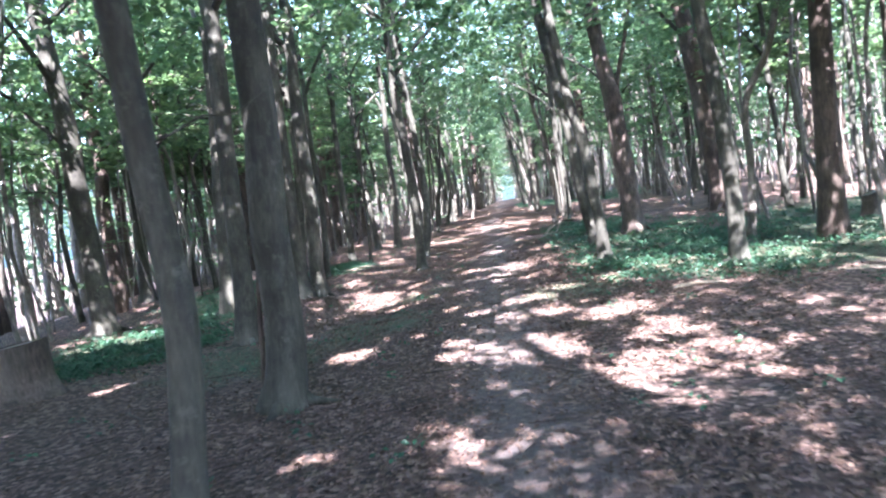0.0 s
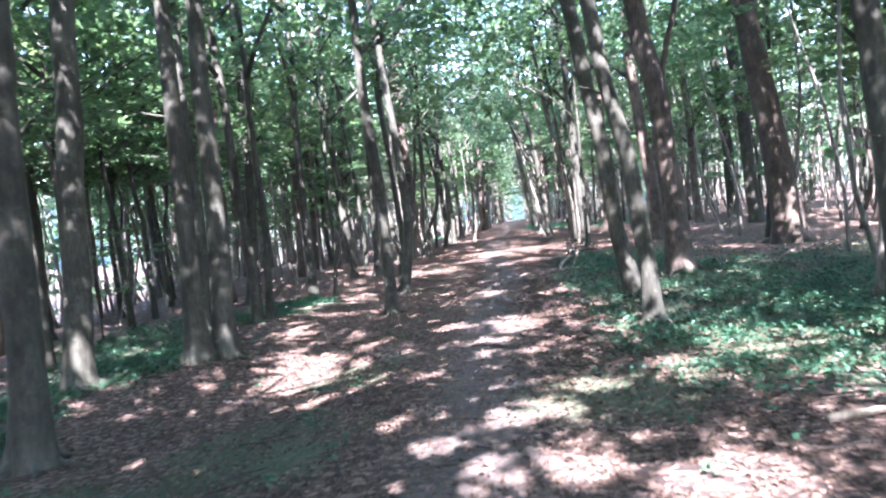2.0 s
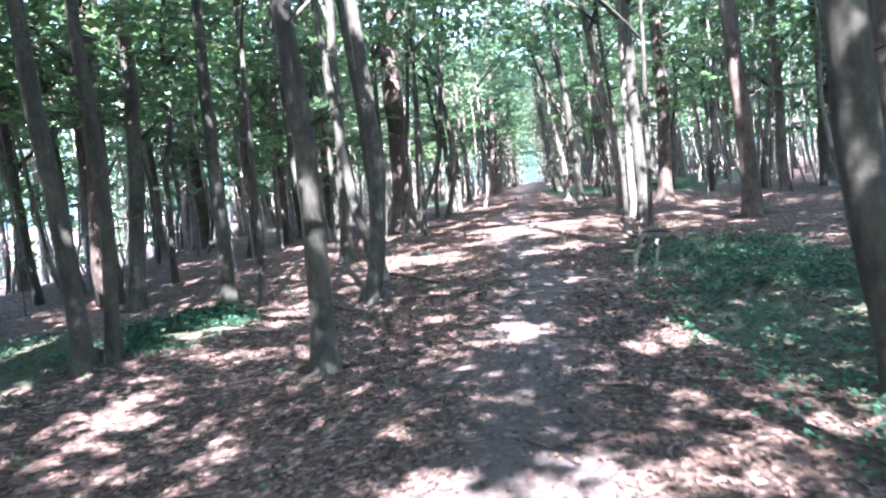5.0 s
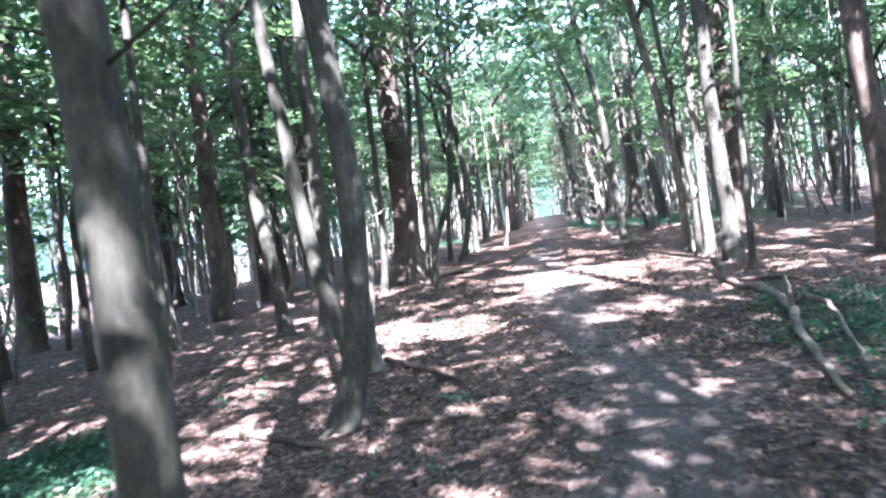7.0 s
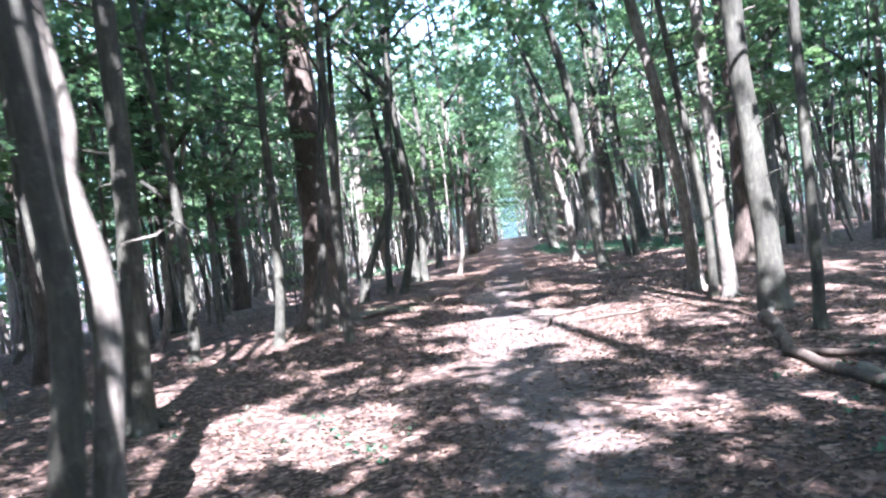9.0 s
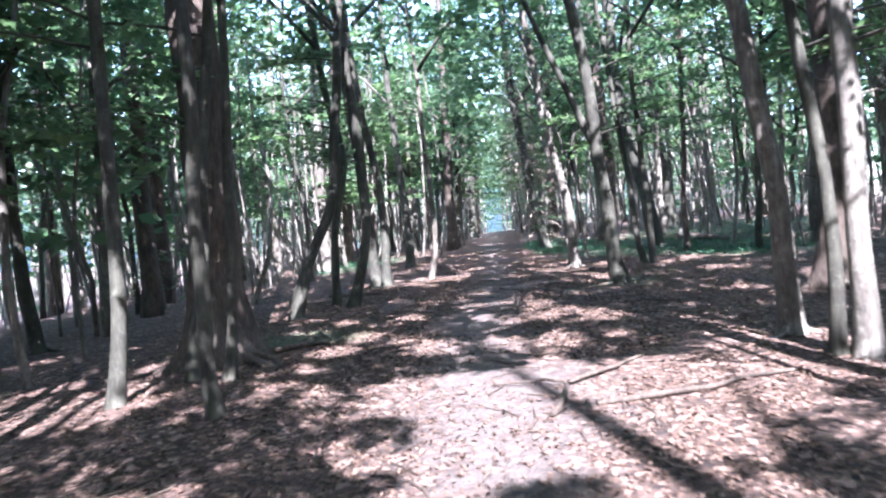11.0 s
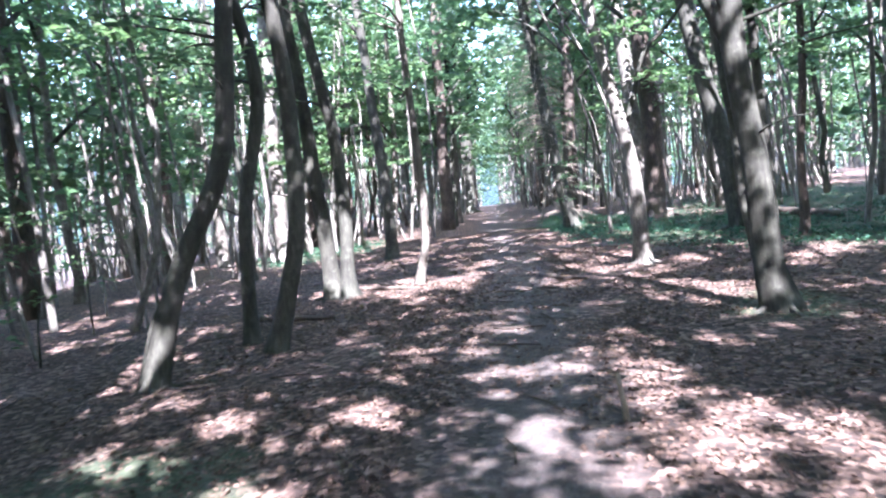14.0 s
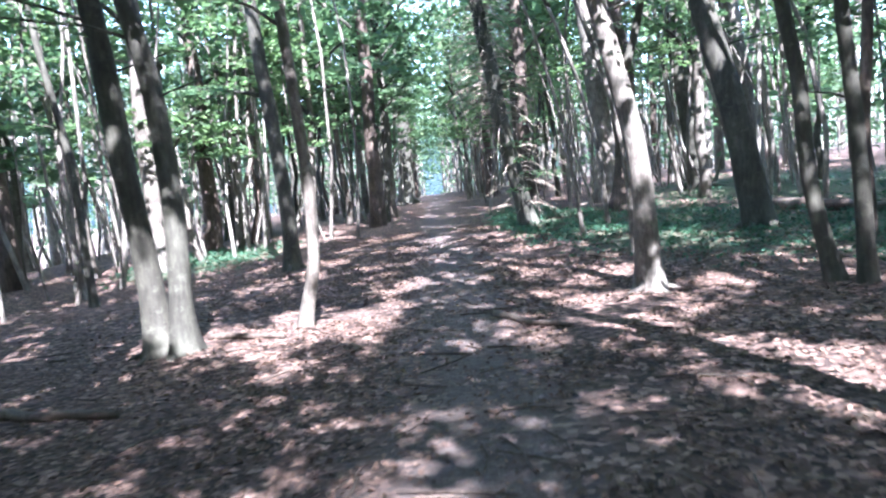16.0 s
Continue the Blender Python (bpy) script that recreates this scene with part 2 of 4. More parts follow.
def spray(c, radius, count, droop=0.12):
    """Leaf places on one flat, fan-like twig layer."""
    r = radius * np.sqrt(rng.uniform(0, 1, count))
    th = rng.uniform(0, 2 * np.pi, count)
    z = rng.normal(0, 0.07 * radius, count) - droop * r
    return np.stack([c[0] + r * np.cos(th), c[1] + r * np.sin(th) * rng.uniform(0.55, 0.9), c[2] + z], 1)


# ---------------------------------------------------------------- the ground
GREEN = ((4.9, 15.4, 3.6, 4.3), (3.4, 20.0, 2.4, 4.2), (7.5, 18.5, 3.5, 5.0), (3.0, 15.0, 1.6, 2.6), (2.9, 24.2, 1.5, 3.0), (-5.6, 13.5, 2.2, 2.6), (-4.6, 13.2, 1.3, 1.6), (-4.3, 16.6, 1.3, 2.0), (-5.8, 20.0, 2.0, 3.4),
         (-3.9, 22.3, 0.9, 1.4), (3.2, 46.5, 2.4, 5.5), (5.5, 43.0, 2.6, 4.0), (1.7, 50.0, 1.2, 5.0), (-5.0, 50.0, 2.0, 3.2), (8.0, 52.0, 4.0, 8.0))


MOSS = ((-1.1, 12.7, 1.2, 1.7), (-2.4, 11.4, 1.6, 1.7), (-0.9, 15.3, 0.9, 1.2), (1.6, 13.2, 1.2, 1.2), (-2.5, 34.7, 1.2, 1.0), (1.9, 37.6, 0.8, 1.0))    # damp mossy litter


def green_at(x, y):
    return max(max(0.0, 1 - ((x - a) / c) ** 2 - ((y - b) / d) ** 2) for a, b, c, d in GREEN)


def spread(lo, hi, step, far, grow=1.22):
    out = list(np.arange(lo, hi + step / 2, step))
    s, v = step, hi
    while v < far[1]:
        s *= grow
        v += s
        out.append(v)
    s, v, low = step, lo, []
    while v > far[0]:
        s *= grow
        v -= s
        low.append(v)
    return low[::-1] + out


def bare_sunlit_width(y):
    """How wide the path is trodden bare; widened in one place to whiten its sun patch."""
    return 0.62 + 0.5 * math.exp(-((y - 30.9) / 1.0) ** 2)


xs, ys = spread(-5, 5, 0.11, (-900, 900)), spread(4, 50, 0.14, (-900, 1500))
gv = [(x, y, land(x, y)) for y in ys for x in xs]
nx = len(xs)
gf = [(b * nx + a, b * nx + a + 1, (b + 1) * nx + a + 1, (b + 1) * nx + a) for b in range(len(ys) - 1) for a in range(nx - 1)]
me = mesh_of("ground", gv, gf, FLOOR, True)
a1, a2 = me.attributes.new("trodden", "FLOAT", "POINT"), me.attributes.new("green", "FLOAT", "POINT")
a1.data.foreach_set("value", [max(0.0, 0.44 * math.exp(-((x - track(y) - 0.15 * noise.noise((0, y * 0.5, 2))) / bare_sunlit_width(y)) ** 2)) for x, y, _ in gv])
a2.data.foreach_set("value", [max(0.7 * green_at(x, y), *(0.58 * (1 - ((x - a) / c) ** 2 - ((y - b) / d) ** 2) for a, b, c, d in MOSS)) for x, y, _ in gv])
ground = tagged(new("ground", me), "forest floor of brown leaf litter with a trodden earth path", "ground", kind="structure")

# ---------------------------------------------------------------- gaps in the canopy, placed to let sun onto chosen spots of floor and trunks (x, y, half width)
GAPS = [(2.28, 8.05, 0.15), (2.57, 8.42, 0.16), (1.62, 8.54, 0.28), (0.8, 9.75, 0.3), (1.05, 10.0, 0.3), (1.15, 9.1, 0.16), (2.3, 8.74, 0.13), (1.88, 8.86, 0.42), (2.97, 9.21, 0.11), (-0.44, 9.23, 0.07), (2.54, 9.24, 0.28), (-2.53, 9.37, 0.11), (-2.37, 9.7, 0.11), (0.44, 9.85, 0.18),
        (1.86, 10.06, 0.13), (0.06, 10.07, 0.15), (0.45, 10.3, 0.14), (0.95, 10.25, 0.33), (2.25, 10.39, 0.15), (2.59, 10.55, 0.12), (0.12, 10.68, 0.15), (-1.09, 10.79, 0.24), (-3.95, 10.79, 0.17), (-1, 10.83, 0.27), (-3.8, 10.9, 0.2),
        (0.62, 10.92, 0.1), (2.44, 10.92, 0.17), (1.52, 11.13, 0.23), (2.11, 11.18, 0.21), (-0.38, 11.38, 0.09), (1.81, 11.35, 0.4), (-0.38, 11.4, 0.12), (-0.84, 11.43, 0.13), (1.77, 11.5, 0.27), (0.59, 11.53, 0.18), (0.68, 11.7, 0.25)]
GAPS += [(1.14, 11.74, 0.3), (1.25, 11.8, 0.24), (0.15, 12.3, 0.16), (0.24, 12.3, 0.21), (0.75, 12.8, 0.22), (-2.02, 12.8, 0.15), (-2.07, 12.82, 0.12), (1.07, 12.9, 0.2), (-0.1, 13, 0.24), (3.2, 13.2, 0.3), (1.39, 13.4, 0.22),
         (-1.06, 14.1, 0.2), (4.2, 14.2, 0.5), (3.9, 14.4, 0.36), (-5.3, 14.4, 0.4), (-0.03, 14.5, 0.14), (3.4, 14.6, 0.38), (-6.1, 14.6, 0.5), (2.9, 14.7, 0.45), (-7, 15, 0.5), (0.84, 15.1, 0.13), (0.41, 15.2, 0.18),
         (-1.7, 15.4, 0.33), (-1.72, 15.5, 0.38), (-1.8, 15.8, 0.36), (1.8, 15.8, 0.22), (-1.9, 16.3, 0.36), (-1.93, 16.5, 0.42), (4.8, 16.5, 0.3), (0.78, 16.6, 0.28), (4.72, 16.95, 0.25), (0.71, 17, 0.26), (5.5, 17, 0.6)]
GAPS += [(-1.2, 17.1, 0.18), (-0.23, 17.2, 0.24), (1.1, 19.5, 0.18), (-3, 19.7, 0.18), (1.5, 19.9, 0.3), (0.26, 20.3, 0.12), (0.03, 20.75, 0.13), (-0.74, 21.6, 0.18), (0.7, 22.9, 0.25), (6.4, 24.2, 0.35), (-2.35, 24.7, 0.2),
         (-2.65, 25.2, 0.25), (-1.82, 25.7, 0.19), (-2.05, 25.7, 0.24), (-2.9, 25.9, 0.25), (0.31, 26, 0.22), (0.22, 26.1, 0.26), (-2.15, 26.3, 0.26), (1, 26.4, 0.22), (1.61, 26.4, 0.25), (-2.4, 26.5, 0.25), (-2.42, 26.5, 0.26),
         (-2.2, 26.6, 0.32), (0.82, 26.6, 0.31), (-1.4, 26.7, 0.45), (0.54, 26.8, 0.2), (5.7, 26.8, 0.3), (-2.1, 26.9, 0.35), (-2.5, 27, 0.3), (1, 27.1, 0.16), (-2.05, 27.1, 0.41), (-2.1, 27.2, 0.4), (-1.6, 27.2, 0.4)]
GAPS += [(-1.41, 27.2, 0.41), (1.94, 27.3, 0.24), (-2.62, 27.6, 0.3), (0.45, 28.7, 0.38), (-0.35, 29, 0.25), (-3.75, 29, 0.25), (-4.45, 29.4, 0.3), (0.6, 29.5, 0.3), (-3.85, 29.6, 0.25), (1.2, 29.7, 0.2), (-0.3, 29.7, 0.4),
         (1.1, 29.9, 0.26), (4.4, 29.9, 0.3), (0.3, 30, 0.45), (-0.4, 30.3, 0.18), (2.55, 30.4, 0.25), (0.83, 30.5, 0.4), (0.1, 30.7, 0.4), (0.8, 30.75, 0.5), (1.5, 30.75, 0.5), (-0.08, 31, 0.75), (4.1, 31, 0.3),
         (2.4, 31.1, 0.25), (0.3, 31.2, 0.48), (2, 31.2, 0.4), (-0.5, 31.3, 0.45), (-0.52, 31.3, 0.23), (1.05, 31.3, 0.15), (1, 31.4, 0.35), (0.05, 31.4, 0.25), (0.57, 31.5, 0.16), (-1, 31.7, 0.23), (0.94, 31.7, 0.17)]
GAPS += [(-4.01, 31.8, 0.73), (-2.01, 31.8, 0.16), (2.35, 31.9, 0.3), (0.3, 32, 0.22), (-3.92, 32.2, 0.2), (2.2, 32.7, 0.3), (0.01, 32.7, 0.14), (-2.05, 32.8, 0.18), (0.34, 32.9, 0.18), (-0.39, 32.9, 0.16), (-0.63, 32.9, 0.16),
         (1.03, 32.9, 0.14), (0.33, 33, 0.2), (-0.03, 33.1, 0.21), (-0.55, 33.1, 0.18), (-0.66, 33.1, 0.17), (-0.98, 33.2, 0.2), (-0.21, 33.3, 0.17), (-0.8, 33.3, 0.27), (0.4, 33.3, 0.2), (-0.22, 33.4, 0.17), (-1.92, 33.5, 0.17),
         (-3.1, 33.5, 0.18), (2, 33.6, 0.3), (-2.05, 33.6, 0.22), (-4.09, 33.7, 0.24), (-1.25, 33.8, 0.27), (0.95, 34.1, 0.27), (-0.02, 34.3, 0.2), (-1.67, 34.3, 0.23), (-0.07, 34.4, 0.17), (1.9, 34.4, 0.28), (1.12, 34.5, 0.25)]
GAPS += [(0.41, 34.6, 0.2), (0.6, 34.7, 0.16), (-0.35, 34.8, 0.13), (0.83, 34.9, 0.24), (-0.4, 35, 0.15), (0.71, 35, 0.22), (-1.3, 35.4, 0.18), (0.39, 35.4, 0.16), (0.34, 35.6, 0.2), (-1.4, 35.6, 0.2), (-2.27, 35.6, 0.18),
         (-2.3, 35.7, 0.14), (0.34, 35.7, 0.16), (0.45, 35.9, 0.13), (0.49, 35.92, 0.15), (-0.38, 36.1, 0.11), (-0.41, 36.12, 0.13), (-0.73, 36.18, 0.1), (-0.04, 36.19, 0.07),
         (-0.05, 36.2, 0.08), (-0.75, 36.2, 0.1), (-0.55, 36.35, 0.1), (0.01, 36.59, 0.13), (0.69, 36.74, 0.11), (-1.18, 36.79, 0.1), (-0.69, 36.91, 0.12), (-3.8, 37.1, 0.32), (-3.3, 37.1, 0.2), (0.44, 37.11, 0.12)]
GAPS += [(-0.24, 37.16, 0.07), (-3.11, 37.18, 0.1), (-1.73, 37.53, 0.06), (-0.45, 37.57, 0.11), (-3.63, 38.05, 0.17), (-0.33, 38.56, 0.08), (1.75, 38.58, 0.37), (-4.08, 39.21, 0.3), (-4.08, 39.4, 0.36), (0.25, 39.8, 0.24), (0.95, 39.9, 0.28),
         (0.27, 39.91, 0.24), (-3.96, 39.96, 0.11), (-0.22, 40, 0.15), (0.27, 40.2, 0.25), (1.51, 40.39, 0.21), (3.4, 40.5, 0.4), (0.17, 40.6, 0.26), (0.95, 40.97, 0.33), (-2.65, 41.2, 0.25), (2.2, 41.3, 0.3), (1.45, 41.3, 0.25),
         (-1.22, 41.3, 0.48), (-5.69, 41.35, 0.2), (-1.16, 41.39, 0.26), (-1.1, 41.5, 0.25), (-2.7, 41.6, 0.2), (1.15, 42.1, 0.3), (-1.71, 42.12, 0.32), (-5.39, 42.33, 0.29), (1.4, 42.4, 0.36), (3.6, 42.5, 0.4), (0.8, 42.9, 0.3)]
GAPS += [(-2.55, 43.17, 0.29), (0.63, 43.4, 0.36), (0.56, 43.44, 0.29), (4.4, 43.8, 0.5), (-7.06, 43.89, 0.35), (0.4, 44, 0.35), (2, 44, 0.4), (2.6, 44.5, 0.5), (5.2, 46, 0.6), (3.4, 47, 0.6), (-4.7, 49.8, 0.7),
         (-5.16, 49.9, 1.82), (4.5, 50.4, 1.1), (4.7, 50.8, 0.9), (5.05, 51.2, 1.52), (-4.6, 53.1, 1.64)]


def cover(x, y):
    """How closed the canopy is over a place; a lower value lets more small flecks of sun through."""
    if y > 40 and 1.6 < x < 7:
        return 0.2
    if y < 10 and x < 0.3:
        return 0.46
    if y < 13.8 and -4.5 < x < -0.2 or 20.5 < y < 28 and 0.9 < x < 4.5:
        return 0.6
    if -4.3 < x < -2.7 and 33.2 < y < 36.8 or -6 < x < -2.4 and 27.6 < y < 31.6:
        return 0.36
    if x < -3 and y < 18 or x < -4 and 33 < y < 41:
        return 0.38
    if abs(x - track(y)) > 2.6 and y > 16 and not 36.4 < y < 39.6:     # more open away from the path
        return 0.24 if x > 6 else 0.22 if x > 0 else 0.17 if y < 32 else 0.24
    if 36.4 < y < 39.6:
        return 0.34 if x > 0.4 else 0.46
    for end, value in ((17.5, 0.36), (24.5, 0.47), (28, 0.36), (31.5, 0.27), (36.4, 0.36)):
        if y < end:
            return value
    return 0.22 if y < 46 else 0.17


def sun_map(step):
    """A plan of the ground: True where the canopy is left open to let sun through."""
    gx, gy = np.arange(-10.6, 13.6, step), np.arange(-3.1, 55.2, step)
    n, fine, shut = (np.zeros((len(gy), len(gx))) for _ in range(3))
    for b, y in enumerate(gy):
        for a, x in enumerate(gx):
            n[b, a] = 0.55 * noise.noise((x * 1.5, y * 1.1, 7.7)) + 0.45 * noise.noise((x * 4.0, y * 2.8, 1.3))
            fine[b, a] = 1.5 * noise.noise((x * 9.0, y * 6.0, 4.2)) + 1.2 * noise.noise((x * 16.0, y * 10.0, 2.2))
            shut[b, a] = cover(x, y)
    lit = n + 0.13 * fine > shut
    for a, c, r in GAPS:
        i0, i1 = np.searchsorted(gx, (a - 2.2 * r, a + 2.2 * r))
        j0, j1 = np.searchsorted(gy, (c - 2.8 * r, c + 2.8 * r))
        far = ((gx[None, i0:i1] - a) / r) ** 2 + ((gy[j0:j1, None] - c) / (1.25 * r)) ** 2
        lit[j0:j1, i0:i1] |= far < 0.75 + 0.4 * min(1, 4 * r * r) + 1.7 * n[j0:j1, i0:i1] + 0.65 * min(1.0, 0.35 / r) * fine[j0:j1, i0:i1]
    return lit


SUN_STEP = 0.06
LIT = sun_map(SUN_STEP)


def sunny(x, y):
    b, a = int((y + 3.1) / SUN_STEP), int((x + 10.6) / SUN_STEP)
    if 0 <= b < LIT.shape[0] and 0 <= a < LIT.shape[1]:
        return bool(LIT[b, a])
    return 0.55 * noise.noise((x * 1.5, y * 1.1, 7.7)) + 0.45 * noise.noise((x * 4.0, y * 2.8, 1.3)) > cover(x, y)


# ---------------------------------------------------------------- trees
ALONG = []                                           # where trees stand
ROOFED = []                                          # trees whose crowns close over the path


def crown_kit(seed, top, radius, count, per, low=0.0, size=0.11):
    """A crown built round the trunk's axis from its lowest limb upward: limbs and leaves, as meshes to share."""
    r = random.Random(seed)
    limbs, cloud = [], []
    for k in range(6):
        az = k * 2.4 + r.uniform(-0.4, 0.4)
        z0 = low + (top - low) * (0.02 + 0.13 * k)
        reach = radius * r.uniform(0.6, 1.0) * (1 - 0.07 * k)
        pts = []
        for u in (0, 0.25, 0.5, 0.75, 1):
            pts.append((math.cos(az) * reach * u + r.uniform(-0.08, 0.08) * u, math.sin(az) * reach * u + r.uniform(-0.08, 0.08) * u, z0 + reach * (1.1 * u - 0.35 * u * u)))
        limbs.append(tube("limb", pts, [0.05, 0.042, 0.032, 0.022, 0.01], 5, SMOOTH, seed + k))
        for u in (0.45, 0.7, 0.95):
            q = pts[int(u * 4)]
            cloud.append(spray((q[0], q[1], q[2] + 0.1), r.uniform(0.45, 0.8), per))
    for k in range(count):
        z = low + (top - low) * r.random() ** 1.5
        u = (z - low) / (top - low)
        wide = radius * (1 - 0.6 * u * u)
        az, d = r.uniform(0, 2 * math.pi), wide * math.sqrt(r.random())
        cloud.append(spray((math.cos(az) * d, math.sin(az) * d, z), r.uniform(0.4, 0.8), per))
    return limbs, leaves_mesh("crown", np.concatenate(cloud), size, 0.5, LEAF)


CROWNS = [crown_kit(11 + k, 7.5 + 0.8 * (k % 3), 2.5 + 0.3 * (k % 4), 24, 46, 0.0, 0.15) for k in range(6)]
WORDS = {PALE_SUNLIT: "tree with pale bark tinted as if sunlit, and green crown", SMOOTH: "tree with smooth grey bark and green crown", ROUGH: "tree with rough brown bark and green crown"}


def plant(x, y, r, kind, *bends, tall=None, foot=0.0):
    """A tree with its foot at x, y; bends are (height, across, along) of its leaning or crooked stem."""
    k = len(ALONG)
    ALONG.append((x, y))
    rd = random.Random(k * 17 + 3)
    top = tall or min(15.5, 8.0 + 32 * r + rd.uniform(-1, 1))
    pts = [(0.0, 0.0, 0.0), *bends]
    (h1, x1, y1), (h0, x0, y0) = pts[-1], pts[-2]
    sx, sy = (x1 - x0) / (h1 - h0), (y1 - y0) / (h1 - h0)
    sx, sy = max(-0.16, min(0.16, sx)), max(-0.1, min(0.1, sy))
    pts.append((h1 + 2.0, x1 + sx * 2 * 0.8, y1 + sy * 2 * 0.8))
    pts.append((max(top, h1 + 4), x1 + sx * 4 + rd.uniform(-0.4, 0.4), y1 + sy * 4 + rd.uniform(-0.4, 0.4)))
    hs = [-0.15, 0.0, 0.06, 0.14, 0.24, 0.38, 0.56, 0.8] + [0.95 + 0.19 * a for a in range(24)] + [5.6, 6.2, 7.5, 9, top]
    hs = [h for h in hs if h <= top]
    line, radii = [], []
    for h in hs:
        dx, dy = spline(pts, h)
        wob = min(r * 0.4, 0.035) * min(1, h / 0.8) if h > 0 else 0
        line.append((dx + wob * noise.noise((h * 0.9, k * 3.7, 0)), dy + wob * noise.noise((h * 0.9, 0, k * 3.7)), h))
        radii.append(max(r * (1.04 - 0.62 * max(h, 0) / top) - (0 if h < top - 0.1 else r * 0.3), 0.012))
    girth = "thin" if r < 0.07 else "slender" if r < 0.12 else "stout" if r < 0.2 else "thick"
    bend = abs(x1) / h1
    stance = "leaning" if bend > 0.16 else "slightly leaning" if bend > 0.07 else "upright"
    if len(bends) > 2 and abs(bends[0][1] / bends[0][0] - bends[-1][1] / bends[-1][0]) > 0.12:
        stance = "crooked"
    tree = tagged(new("tree"), f"{girth} {stance} {WORDS[kind]}", "tree", "trees of the wood")
    tree.location = (x, y, land(x, y))
    sides = 15 if r > 0.09 else 11
    part("trunk", tube("trunk", line, radii, sides, kind, k * 1.37, 3 + k % 3, foot or (0.62 if kind is ROUGH else 0.5), 0.06), kind, tree)
    if r > 0.085 and abs(x) < 7:
        for j in range(3 + k % 3 + (2 if foot else 0)):      # surface roots
            th = j * 6.28 / (3 + k % 3 + (2 if foot else 0)) + rd.uniform(-0.5, 0.5)
            c, s, n = math.cos(th), math.sin(th), r * rd.uniform(2.6, 4.2) * (1.5 if foot > 1 else 1)
            droop = [land(x + c * d, y + s * d) - tree.location.z for d in (0.7 * r, 1.3 * r, 0.7 * n, n)]
            pts4 = [(c * d, s * d, z + g) for d, z, g in zip((0.7 * r, 1.3 * r, 0.7 * n, n), droop, (0.55 * r + 0.04, 0.16 * r + 0.01, -0.008, -0.04))]
            part("root", tube("root", pts4, [0.36 * r, 0.3 * r, 0.2 * r, 0.1 * r], 7, kind, k + j, knobs=0.08), kind, tree)
    hc = 4.3 if r > 0.05 else 3.4
    dx, dy = spline(pts, hc)
    limbs, leaves = CROWNS[k % len(CROWNS)]
    near = (-10.2 if y < 20 else -7) < x < 12.5 and y < 47
    s = 0.8 + 2.2 * min(r, 0.25) if r > 0.05 else 0.55
    turn = Matrix.Translation((dx, dy, hc)) @ Matrix.Rotation(rd.uniform(0, 6.28), 4, "Z") @ Matrix.Scale(s, 4)
    if near:
        ROOFED.append((x + dx, y + dy, tree, []))
    else:
        part("crown", leaves, LEAF, tree).matrix_local = turn
    for me in limbs:
        ob = part("limb", me, kind, tree)
        ob.matrix_local = turn
    side = 1 if x > track(y) else -1
    if 4 < y < 56 and abs(x) < 8 and r > 0.06:
        for j in range(2 + k % 3):                   # short bare side twigs
            h = rd.uniform(1.2, 4.8)
            dx, dy = spline(pts, h)
            th, n = rd.uniform(0, 6.28), rd.uniform(0.25, 0.9)
            c, s = math.cos(th), math.sin(th)
            line = [(dx + c * n * u, dy + s * n * u + rd.uniform(-0.05, 0.05) * u, h + n * (0.5 * u - rd.uniform(0.1, 0.5) * u * u)) for u in (0, 0.25, 0.5, 0.75, 1.0)]
            part("twig", tube("twig", line, [0.012, 0.009, 0.007, 0.005, 0.002], 5, kind, k + j * 1.7), kind, tree)
    if r > 0.05 and 5 < y < 60 and (y > 26 or x < -3) and abs(x) < 9:
        for j in range(3 + k % 4):                   # low leafy side twigs
            h = rd.uniform(2.3, 4.8)
            dx, dy = spline(pts, h)
            th = (0 if side > 0 else math.pi) + rd.uniform(-1.3, 1.3)
            n = rd.uniform(0.7, 1.7)
            c, s = math.cos(th), math.sin(th)
            line = [(dx + c * n * u + rd.uniform(-0.04, 0.04), dy + s * n * u + rd.uniform(-0.04, 0.04), h + n * (0.32 * u - 0.2 * u * u)) for u in (0, 0.3, 0.6, 0.8, 1.0)]
            limb = part("limb", tube("limb", line, [0.018, 0.014, 0.011, 0.008, 0.004], 5, kind, k + j * 0.7), kind, tree)
            cloud = [spray(line[i], rd.uniform(0.3, 0.62), 26, 0.16) for i in (2, 3, 4, 4)]
            part("leaves", leaves_mesh("leaves", np.concatenate(cloud), 0.1, 0.3, LEAF), LEAF, limb)
    return tree


def fork(tree, r, *pts, material=SMOOTH):
    """A second stem or heavy limb that parts from the trunk."""
    dense = []
    for a in range(len(pts) - 1):
        for u in (0, 0.34, 0.67):
            p0, p1, p2, p3 = (Vector(pts[max(min(i, len(pts) - 1), 0)]) for i in (a - 1, a, a + 1, a + 2))
            dense.append(0.5 * ((2 * p1) + (p2 - p0) * u + (2 * p0 - 5 * p1 + 4 * p2 - p3) * u * u + (-p0 + 3 * p1 - 3 * p2 + p3) * u ** 3))
    dense.append(Vector(pts[-1]))
    n = len(dense)
    part("limb", tube("limb", dense, [r * (1 - 0.45 * a / n) for a in range(n)], 10, material, r * 50, knobs=0.05), material, tree)


